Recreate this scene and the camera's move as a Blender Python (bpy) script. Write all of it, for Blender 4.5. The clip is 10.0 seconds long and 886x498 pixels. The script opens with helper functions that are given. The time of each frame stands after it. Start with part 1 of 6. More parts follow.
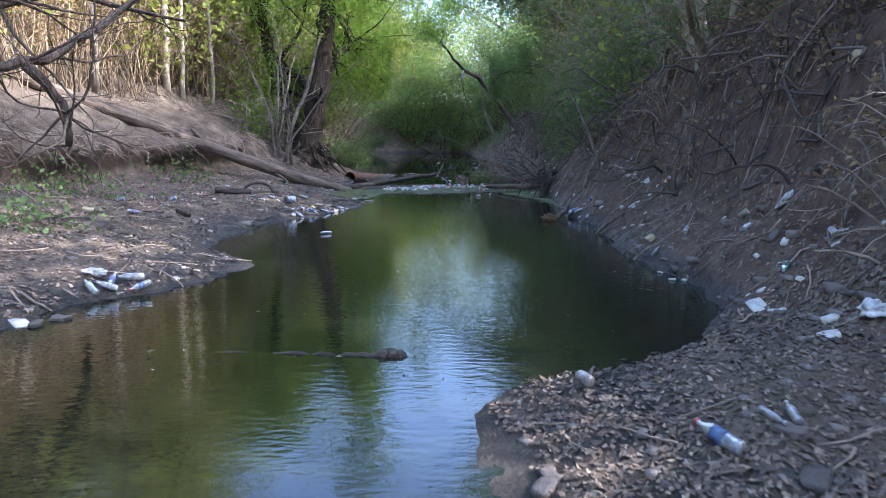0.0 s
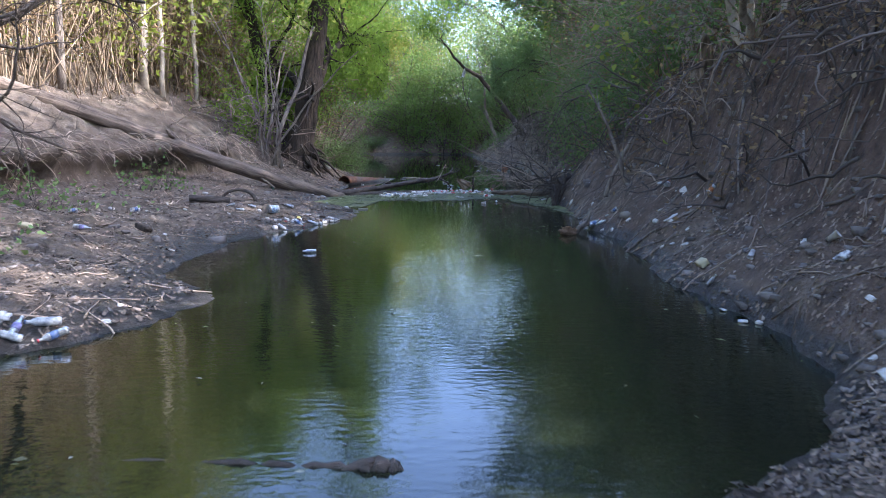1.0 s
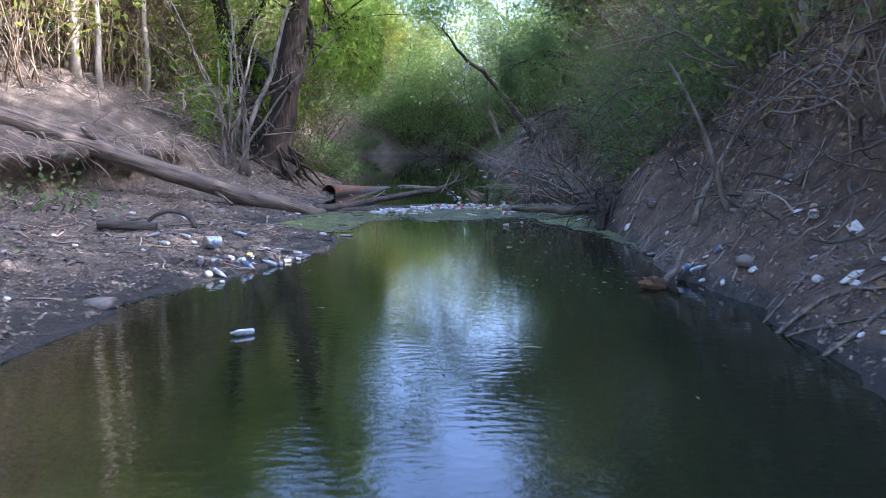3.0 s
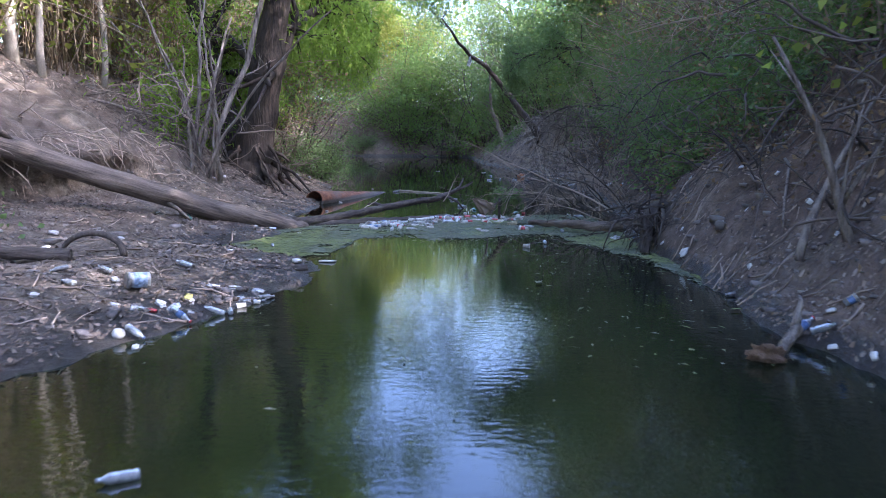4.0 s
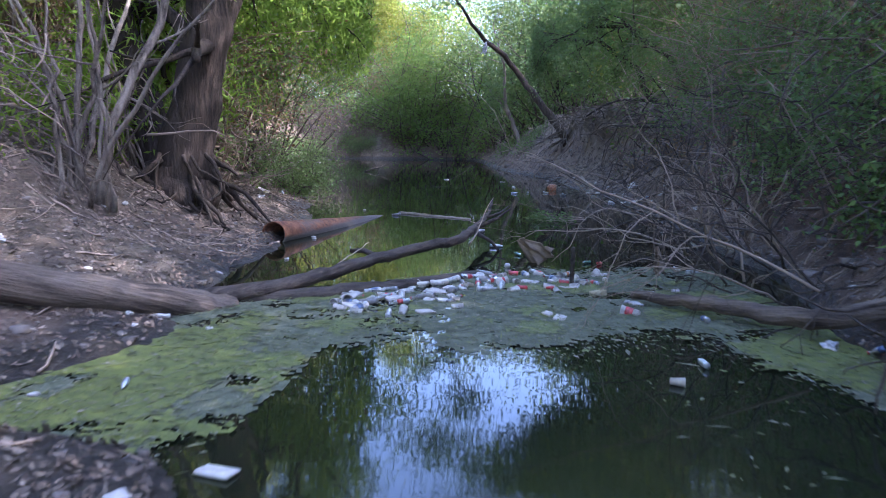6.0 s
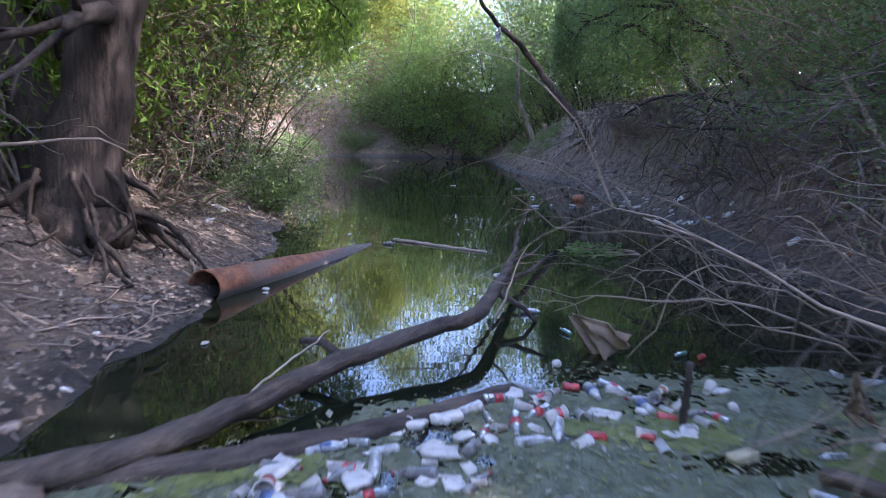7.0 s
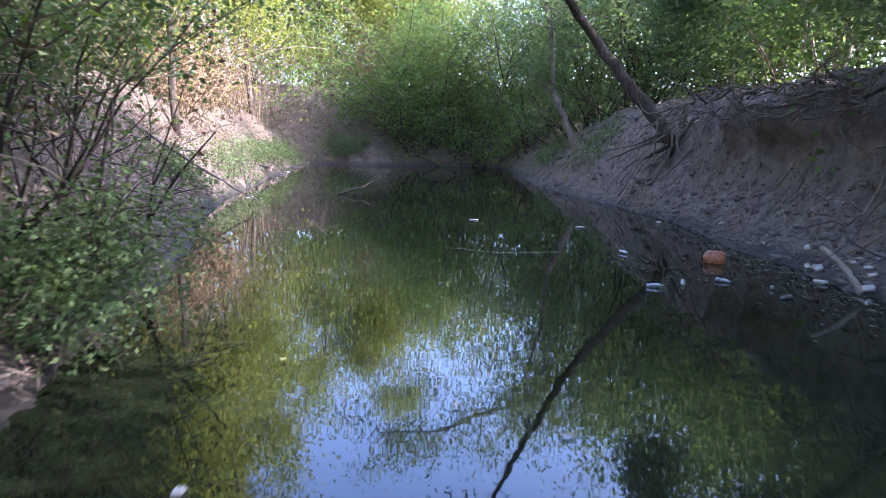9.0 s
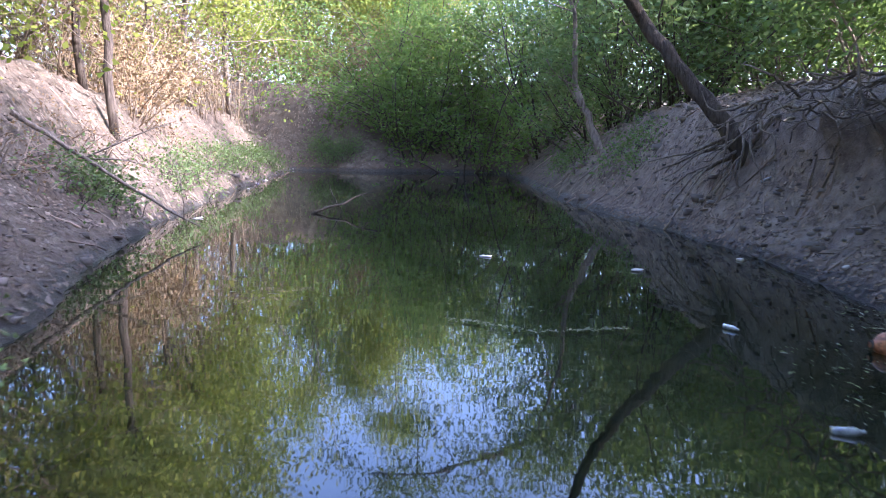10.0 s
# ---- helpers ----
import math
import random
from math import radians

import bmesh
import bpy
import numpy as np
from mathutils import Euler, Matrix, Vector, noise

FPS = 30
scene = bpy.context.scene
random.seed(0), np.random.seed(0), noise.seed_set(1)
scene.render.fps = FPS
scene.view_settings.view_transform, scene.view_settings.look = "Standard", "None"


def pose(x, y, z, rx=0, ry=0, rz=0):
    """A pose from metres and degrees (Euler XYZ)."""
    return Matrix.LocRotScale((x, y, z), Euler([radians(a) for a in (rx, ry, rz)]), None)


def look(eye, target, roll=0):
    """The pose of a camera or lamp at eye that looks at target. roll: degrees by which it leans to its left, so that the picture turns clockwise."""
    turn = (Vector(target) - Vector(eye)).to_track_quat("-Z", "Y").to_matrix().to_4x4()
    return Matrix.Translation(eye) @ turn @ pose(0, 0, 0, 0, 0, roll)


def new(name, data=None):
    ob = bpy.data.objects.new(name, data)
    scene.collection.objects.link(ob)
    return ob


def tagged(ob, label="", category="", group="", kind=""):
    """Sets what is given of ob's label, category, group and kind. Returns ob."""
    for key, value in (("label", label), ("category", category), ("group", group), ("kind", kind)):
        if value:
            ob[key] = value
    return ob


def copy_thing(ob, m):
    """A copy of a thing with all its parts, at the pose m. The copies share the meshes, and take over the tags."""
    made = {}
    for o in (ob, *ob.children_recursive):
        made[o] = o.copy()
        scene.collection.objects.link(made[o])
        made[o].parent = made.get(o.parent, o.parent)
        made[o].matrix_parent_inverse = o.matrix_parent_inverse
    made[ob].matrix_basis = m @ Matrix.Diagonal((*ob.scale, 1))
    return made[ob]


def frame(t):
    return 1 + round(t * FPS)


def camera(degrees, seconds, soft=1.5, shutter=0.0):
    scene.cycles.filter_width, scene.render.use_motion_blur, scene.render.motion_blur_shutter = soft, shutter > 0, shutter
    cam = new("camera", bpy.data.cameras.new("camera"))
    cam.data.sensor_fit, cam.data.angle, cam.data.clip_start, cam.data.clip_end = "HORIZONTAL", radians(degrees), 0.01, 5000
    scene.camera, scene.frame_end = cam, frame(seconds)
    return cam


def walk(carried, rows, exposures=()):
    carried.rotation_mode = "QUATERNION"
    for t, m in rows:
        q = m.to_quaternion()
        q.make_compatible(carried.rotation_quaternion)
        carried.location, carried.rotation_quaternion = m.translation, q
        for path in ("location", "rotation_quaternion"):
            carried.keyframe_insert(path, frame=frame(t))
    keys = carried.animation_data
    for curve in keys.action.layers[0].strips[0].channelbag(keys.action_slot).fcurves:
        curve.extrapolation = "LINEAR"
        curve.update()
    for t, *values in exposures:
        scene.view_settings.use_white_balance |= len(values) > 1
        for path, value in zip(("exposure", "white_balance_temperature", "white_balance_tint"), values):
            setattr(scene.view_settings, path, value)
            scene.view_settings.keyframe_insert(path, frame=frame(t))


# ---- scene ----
cam = camera(64.8, 10.0, soft=0.85, shutter=0.3)
PATH = [
    (0, (0.12, 1.578, 1.086), (0.083, 3.552, 0.766), 0.0),
    (0.5, (0.098, 2.148, 1.089), (0.062, 4.122, 0.769), 0.0),
    (1, (0.05, 2.749, 1.092), (0.016, 4.723, 0.775), 0.0),
    (1.5, (-0.027, 3.428, 1.094), (-0.058, 5.402, 0.777), 0.1),
    (2, (-0.083, 4.086, 1.091), (-0.113, 6.061, 0.776), 0.1),
    (2.5, (-0.128, 4.764, 1.094), (-0.155, 6.739, 0.78), 0.1),
    (4, (-0.285, 7.205, 1.107), (-0.297, 9.18, 0.79), 0.5),
    (4.5, (-0.364, 8.095, 1.104), (-0.374, 10.07, 0.789), 0.3),
    (5, (-0.452, 9.02, 1.101), (-0.465, 10.995, 0.788), 0.4),
    (5.5, (-0.536, 10.017, 1.102), (-0.545, 11.992, 0.791), 0.5),
    (7, (-0.622, 13.545, 1.273), (-0.647, 15.516, 0.939), 1.0),
    (7.5, (-0.707, 14.957, 1.267), (-0.733, 16.929, 0.934), 1.0),
    (8, (-0.782, 16.418, 1.266), (-0.81, 18.39, 0.935), 0.9),
    (8.5, (-0.873, 18.099, 1.266), (-0.9, 20.071, 0.937), 0.8),
    (9, (-0.916, 19.694, 1.276), (-0.946, 21.667, 0.948), 0.8),
    (9.5, (-0.936, 21.226, 1.291), (-0.968, 23.199, 0.964), 0.8),
    (10, (-0.963, 22.575, 1.295), (-0.995, 24.549, 0.973), 0.8),
]
walk(cam, [(t, look(eye, target, roll)) for t, eye, target, roll in PATH],
     exposures=((0.0, 3.3, 5350, 19), (2.5, 3.5, 5250, 24), (5.5, 3.55, 5130, 28), (7.5, 3.5, 5300, 31), (10.0, 3.66, 5250, 30)))

# ---- world, sun ----
SUN_AZ, SUN_EL = 100.0, 37.0            # degrees from +y towards +x, and above the horizon
world = bpy.data.worlds.new("sky")
scene.world = world
world.use_nodes = True
wn = world.node_tree.nodes
sky = wn.new("ShaderNodeTexSky")
sky.sky_type, sky.sun_disc = "NISHITA", False
sky.sun_elevation, sky.sun_rotation = radians(SUN_EL), radians(SUN_AZ)
sky.dust_density, sky.ozone_density = 3.0, 1.2
world.node_tree.links.new(sky.outputs[0], wn["Background"].inputs[0])
wn["Background"].inputs[1].default_value = 0.15
sun = new("sun", bpy.data.lights.new("sun", "SUN"))
sun.data.energy, sun.data.angle, sun.data.color = 2.4, radians(0.53), (1.0, 0.91, 0.77)
a, e = radians(SUN_AZ), radians(SUN_EL)
sun.matrix_world = look((math.sin(a) * math.cos(e) * 60, math.cos(a) * math.cos(e) * 60, math.sin(e) * 60), (0, 0, 0))


# ---- materials ----
def graph(name):
    m = bpy.data.materials.new(name)
    m.use_nodes = True
    return m, m.node_tree.nodes, m.node_tree.links, m.node_tree.nodes["Principled BSDF"]


def noise_node(n, l, scale, detail=4.0, rough=0.6, vec=None):
    t = n.new("ShaderNodeTexNoise")
    t.inputs["Scale"].default_value, t.inputs["Detail"].default_value, t.inputs["Roughness"].default_value = scale, detail, rough
    if vec is None:
        vec = n.new("ShaderNodeTexCoord").outputs["Object"]
    l.new(vec, t.inputs["Vector"])
    return t.outputs["Fac"]


def ramp(n, l, fac, stops):
    r = n.new("ShaderNodeValToRGB")
    while len(r.color_ramp.elements) < len(stops):
        r.color_ramp.elements.new(0.5)
    for el, (p, c) in zip(r.color_ramp.elements, stops):
        el.position, el.color = p, (*c, 1)
    l.new(fac, r.inputs[0])
    return r.outputs[0]


def blend(n, l, fac, c1, c2, mode="MIX"):
    m = n.new("ShaderNodeMix")
    m.data_type, m.blend_type = "RGBA", mode
    for socket, v in ((m.inputs[0], fac), (m.inputs[6], c1), (m.inputs[7], c2)):
        if hasattr(v, "links") or hasattr(v, "is_linked"):
            l.new(v, socket)
        else:
            socket.default_value = v if isinstance(v, (int, float)) else (*v, 1)
    return m.outputs[2]


def bump(n, l, bsdf, height, strength=0.5, dist=0.02):
    b = n.new("ShaderNodeBump")
    b.inputs["Strength"].default_value, b.inputs["Distance"].default_value = strength, dist
    l.new(height, b.inputs["Height"])
    l.new(b.outputs[0], bsdf.inputs["Normal"])


def plain(name, c1, c2=None, scale=9.0, rough=0.7, metal=0.0, relief=0.3, dist=0.006, island=False, obj=False, spec=0.4):
    """Two-tone mottled surface with grain; island/obj add a random tone per piece or per object."""
    m, n, l, b = graph(name)
    c2 = c2 or tuple(x * 0.7 for x in c1)
    big = noise_node(n, l, scale)
    fine = noise_node(n, l, scale * 9, 3)
    col = blend(n, l, 0.35, ramp(n, l, big, [(0.3, c2), (0.7, c1)]), ramp(n, l, fine, [(0.3, c2), (0.75, c1)]))
    if island or obj:
        src = n.new("ShaderNodeNewGeometry").outputs["Random Per Island"] if island else n.new("ShaderNodeObjectInfo").outputs["Random"]
        col = blend(n, l, 0.6, col, ramp(n, l, src, [(0.0, tuple(x * 0.55 for x in c2)), (0.5, c1), (1.0, tuple(min(x * 1.5, 0.9) for x in c1))]))
    l.new(col, b.inputs["Base Color"])
    b.inputs["Roughness"].default_value, b.inputs["Metallic"].default_value = rough, metal
    b.inputs["Specular IOR Level"].default_value = spec
    if relief:
        bump(n, l, b, fine, relief, dist)
    return m


def leaf_material(name, tones, glow=0.45, rough=0.6):
    """Thin leaves: diffuse and gloss above, light through them; a tone of its own for each leaf."""
    m, n, l, b = graph(name)
    rnd = n.new("ShaderNodeNewGeometry").outputs["Random Per Island"]
    k = len(tones)
    col = ramp(n, l, rnd, [(i / (k - 1), c) for i, c in enumerate(tones)])
    patch = noise_node(n, l, 0.9, 2)
    col = blend(n, l, ramp(n, l, patch, [(0.35, (0, 0, 0)), (0.7, (0.55, 0.55, 0.55))]), col, tones[0])
    l.new(col, b.inputs["Base Color"])
    b.inputs["Roughness"].default_value = rough
    b.inputs["Specular IOR Level"].default_value = 0.15
    tr = n.new("ShaderNodeBsdfTranslucent")
    l.new(blend(n, l, 0.5, col, (0.24, 0.30, 0.03), "SCREEN") if tones[0][1] > tones[0][0] else col, tr.inputs[0])
    mix = n.new("ShaderNodeMixShader")
    mix.inputs[0].default_value = glow
    l.new(b.outputs[0], mix.inputs[1]), l.new(tr.outputs[0], mix.inputs[2])
    l.new(mix.outputs[0], n["Material Output"].inputs["Surface"])
    return m


def soil_material():
    m, n, l, b = graph("bank_soil")
    co = n.new("ShaderNodeTexCoord").outputs["Object"]
    big, mid, fine = noise_node(n, l, 0.55, 5, 0.6, co), noise_node(n, l, 4.5, 6, 0.65, co), noise_node(n, l, 38, 5, 0.7, co)
    c = ramp(n, l, mid, [(0.28, (0.048, 0.038, 0.026)), (0.5, (0.122, 0.097, 0.069)), (0.72, (0.235, 0.195, 0.145))])
    c = blend(n, l, ramp(n, l, big, [(0.42, (0, 0, 0)), (0.62, (0.6, 0.6, 0.6))]), c, (0.125, 0.092, 0.068))
    c = blend(n, l, 0.5, c, ramp(n, l, fine, [(0.3, (0.35, 0.35, 0.36)), (0.7, (1.25, 1.2, 1.15))]), "MULTIPLY")
    # reddish clay in blotches
    red = noise_node(n, l, 1.3, 3, 0.5, co)
    c = blend(n, l, ramp(n, l, red, [(0.48, (0, 0, 0)), (0.7, (0.5, 0.5, 0.5))]), c, (0.125, 0.088, 0.064))
    # brown loam on the steep bank, coloured warmer to offset its blue shade, grey silt on the flat one
    side = n.new("ShaderNodeSeparateXYZ")
    l.new(co, side.inputs[0])
    edge = n.new("ShaderNodeMath")
    edge.operation = "MULTIPLY_ADD"
    l.new(big, edge.inputs[0])
    edge.inputs[1].default_value = 1.6
    l.new(side.outputs[0], edge.inputs[2])
    span = n.new("ShaderNodeMapRange")
    span.inputs["From Min"].default_value, span.inputs["From Max"].default_value = 2.2, 3.6
    l.new(edge.outputs[0], span.inputs["Value"])
    warmed_loam = ramp(n, l, mid, [(0.28, (0.036, 0.022, 0.015)), (0.5, (0.11, 0.07, 0.047)), (0.72, (0.195, 0.132, 0.092))])
    warmed_loam = blend(n, l, 0.5, warmed_loam, ramp(n, l, fine, [(0.3, (0.3, 0.3, 0.3)), (0.7, (1.3, 1.25, 1.2))]), "MULTIPLY")
    reach = n.new("ShaderNodeMapRange")
    reach.inputs["From Min"].default_value, reach.inputs["From Max"].default_value = 26.0, 21.0
    l.new(side.outputs[1], reach.inputs["Value"])
    share = n.new("ShaderNodeMath")
    share.operation = "MULTIPLY"
    l.new(span.outputs[0], share.inputs[0]), l.new(reach.outputs[0], share.inputs[1])
    c = blend(n, l, share.outputs[0], c, warmed_loam)
    # pale clay on the far right face, its colour lifted to offset deep shade
    lightened_clay = ramp(n, l, mid, [(0.28, (0.085, 0.066, 0.05)), (0.5, (0.185, 0.146, 0.115)), (0.72, (0.29, 0.238, 0.192))])
    face = n.new("ShaderNodeMath")
    face.operation = "SUBTRACT"
    l.new(span.outputs[0], face.inputs[0]), l.new(share.outputs[0], face.inputs[1])
    c = blend(n, l, face.outputs[0], c, lightened_clay)
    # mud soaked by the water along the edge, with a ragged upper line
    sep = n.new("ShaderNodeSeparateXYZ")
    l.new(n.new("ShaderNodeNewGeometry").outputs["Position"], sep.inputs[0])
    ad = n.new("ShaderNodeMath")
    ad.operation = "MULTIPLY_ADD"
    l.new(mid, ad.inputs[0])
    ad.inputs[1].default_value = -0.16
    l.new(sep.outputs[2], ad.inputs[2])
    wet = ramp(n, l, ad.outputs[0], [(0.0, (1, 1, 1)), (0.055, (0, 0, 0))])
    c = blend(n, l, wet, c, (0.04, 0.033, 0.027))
    l.new(c, b.inputs["Base Color"])
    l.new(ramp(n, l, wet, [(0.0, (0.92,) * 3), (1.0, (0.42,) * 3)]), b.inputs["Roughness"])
    b.inputs["Specular IOR Level"].default_value = 0.3
    h = n.new("ShaderNodeMath")
    h.operation = "ADD"
    l.new(fine, h.inputs[0]), l.new(mid, h.inputs[1])
    bump(n, l, b, h.outputs[0], 0.9, 0.05)
    return m


def water_material():
    m, n, l, b = graph("creek_water")
    co = n.new("ShaderNodeTexCoord").outputs["Object"]
    c = ramp(n, l, noise_node(n, l, 0.35, 3, 0.5, co), [(0.35, (0.006, 0.008, 0.004)), (0.7, (0.012, 0.015, 0.007))])
    l.new(c, b.inputs["Base Color"])
    b.inputs["Roughness"].default_value = 0.022
    b.inputs["IOR"].default_value = 1.4
    mp = n.new("ShaderNodeMapping")
    mp.inputs["Scale"].default_value = (1.0, 2.3, 1.0)
    l.new(co, mp.inputs[0])
    rip, slow = noise_node(n, l, 11.0, 2, 0.5, mp.outputs[0]), noise_node(n, l, 1.3, 2, 0.5, co)
    swell = noise_node(n, l, 3.0, 1.5, 0.45, mp.outputs[0])
    calm = ramp(n, l, noise_node(n, l, 0.22, 2, 0.5, co), [(0.36, (0.3,) * 3), (0.6, (1, 1, 1))])
    mul = n.new("ShaderNodeMath")
    mul.operation = "MULTIPLY"
    l.new(rip, mul.inputs[0]), l.new(calm, mul.inputs[1])
    ad = n.new("ShaderNodeMath")
    ad.operation = "MULTIPLY_ADD"
    l.new(slow, ad.inputs[0])
    ad.inputs[1].default_value = 1.2
    l.new(mul.outputs[0], ad.inputs[2])
    sep = n.new("ShaderNodeSeparateXYZ")
    l.new(co, sep.inputs[0])
    far = n.new("ShaderNodeMapRange")
    far.inputs["From Min"].default_value, far.inputs["From Max"].default_value = 11.0, 14.0
    l.new(sep.outputs[1], far.inputs["Value"])
    near = n.new("ShaderNodeMath")
    near.operation = "MULTIPLY"
    l.new(ad.outputs[0], near.inputs[0])
    near.inputs[1].default_value = 2.1
    wide = n.new("ShaderNodeMath")
    wide.operation = "MULTIPLY"
    l.new(swell, wide.inputs[0])
    wide.inputs[1].default_value = 0.34
    wind = n.new("ShaderNodeMix")
    l.new(far.outputs[0], wind.inputs[0]), l.new(near.outputs[0], wind.inputs[2]), l.new(wide.outputs[0], wind.inputs[3])
    bump(n, l, b, wind.outputs[0], 0.035, 0.04)
    return m


def bark_material(name, c1, c2, scale=5.0, stretch=0.16, relief=0.9):
    m, n, l, b = graph(name)
    co = n.new("ShaderNodeTexCoord").outputs["Object"]
    mp = n.new("ShaderNodeMapping")
    mp.inputs["Scale"].default_value = (1, 1, stretch)
    l.new(co, mp.inputs[0])
    ridge, blot, fine = noise_node(n, l, scale * 5, 5, 0.65, mp.outputs[0]), noise_node(n, l, 2.2, 3, 0.5, co), noise_node(n, l, 60, 3, 0.6, co)
    c = ramp(n, l, ridge, [(0.35, c2), (0.62, c1)])
    c = blend(n, l, ramp(n, l, blot, [(0.4, (0, 0, 0)), (0.75, (0.5,) * 3)]), c, tuple(min(0.8, x * 1.6) for x in c1))
    l.new(blend(n, l, 0.3, c, ramp(n, l, fine, [(0.3, (0.4,) * 3), (0.7, (1.2,) * 3)]), "MULTIPLY"), b.inputs["Base Color"])
    b.inputs["Roughness"].default_value = 0.9
    b.inputs["Specular IOR Level"].default_value = 0.2
    bump(n, l, b, ridge, relief, 0.035)
    return m


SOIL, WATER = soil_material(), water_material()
BARK_DARK = bark_material("dark_willow_bark", (0.05, 0.037, 0.027), (0.014, 0.011, 0.009))
BARK_GREY = bark_material("grey_weathered_bark", (0.20, 0.165, 0.13), (0.055, 0.042, 0.032))
BARK_TREE = bark_material("grey_brown_bark", (0.085, 0.066, 0.05), (0.028, 0.021, 0.016))
BARK_PALE = bark_material("pale_smooth_bark", (0.34, 0.29, 0.22), (0.17, 0.14, 0.105), 2.5, 0.4, 0.4)
LOG_MAT = bark_material("log_bark", (0.145, 0.113, 0.085), (0.028, 0.021, 0.016), 4, 0.1)
WOOD_WET = bark_material("wet_dark_wood", (0.075, 0.06, 0.048), (0.02, 0.016, 0.013), 4, 0.2)
TWIG = plain("dead_twig", (0.25, 0.19, 0.14), (0.095, 0.07, 0.05), 6, 0.9, island=True)
TWIG_DARK = plain("dark_twig", (0.085, 0.065, 0.05), (0.038, 0.029, 0.023), 6, 0.9, island=True)
REED = plain("dry_reed", (0.24, 0.178, 0.11), (0.14, 0.1, 0.06), 3, 0.85, island=True)
GREEN_WILLOW = leaf_material("willow_leaf", [(0.08, 0.15, 0.018), (0.12, 0.21, 0.025), (0.175, 0.265, 0.04), (0.095, 0.17, 0.028)], 0.58)
GREEN_BUSH = leaf_material("bush_leaf", [(0.054, 0.105, 0.028), (0.094, 0.165, 0.045), (0.15, 0.22, 0.065), (0.06, 0.13, 0.045)], 0.5)
GREEN_DULL = leaf_material("shade_leaf", [(0.06, 0.105, 0.042), (0.092, 0.15, 0.058), (0.125, 0.18, 0.07), (0.135, 0.155, 0.068)], 0.4)
GREEN_YELLOW = leaf_material("sunny_leaf", [(0.12, 0.16, 0.025), (0.20, 0.22, 0.04), (0.28, 0.25, 0.07), (0.11, 0.16, 0.025)], 0.58)
LEAF_DRY = leaf_material("dry_leaf", [(0.18, 0.12, 0.06), (0.27, 0.19, 0.10), (0.14, 0.085, 0.04), (0.31, 0.245, 0.15)], 0.3, 0.8)
LITTER_BROWN = leaf_material("brown_fallen_leaf", [(0.17, 0.122, 0.086), (0.25, 0.19, 0.138), (0.08, 0.055, 0.04), (0.33, 0.27, 0.205)], 0.1, 0.85)
LITTER = leaf_material("fallen_leaf", [(0.085, 0.065, 0.05), (0.13, 0.102, 0.078), (0.045, 0.033, 0.025), (0.22, 0.185, 0.145)], 0.08, 0.85)


# ---- mesh tools ----
def mesh_obj(name, v, f, mat, parent=None, smooth=True):
    """Quads from arrays, as one mesh object."""
    v, f = np.asarray(v, np.float32), np.asarray(f, np.int32)
    me = bpy.data.meshes.new(name)
    me.vertices.add(len(v)), me.loops.add(f.size), me.polygons.add(len(f))
    me.vertices.foreach_set("co", v.ravel())
    me.loops.foreach_set("vertex_index", f.ravel())
    me.polygons.foreach_set("loop_start", np.arange(len(f), dtype=np.int32) * f.shape[1])
    me.polygons.foreach_set("use_smooth", np.full(len(f), smooth))
    me.update(calc_edges=True)
    me.materials.append(mat)
    ob = new(name, me)
    ob.parent = parent
    return ob


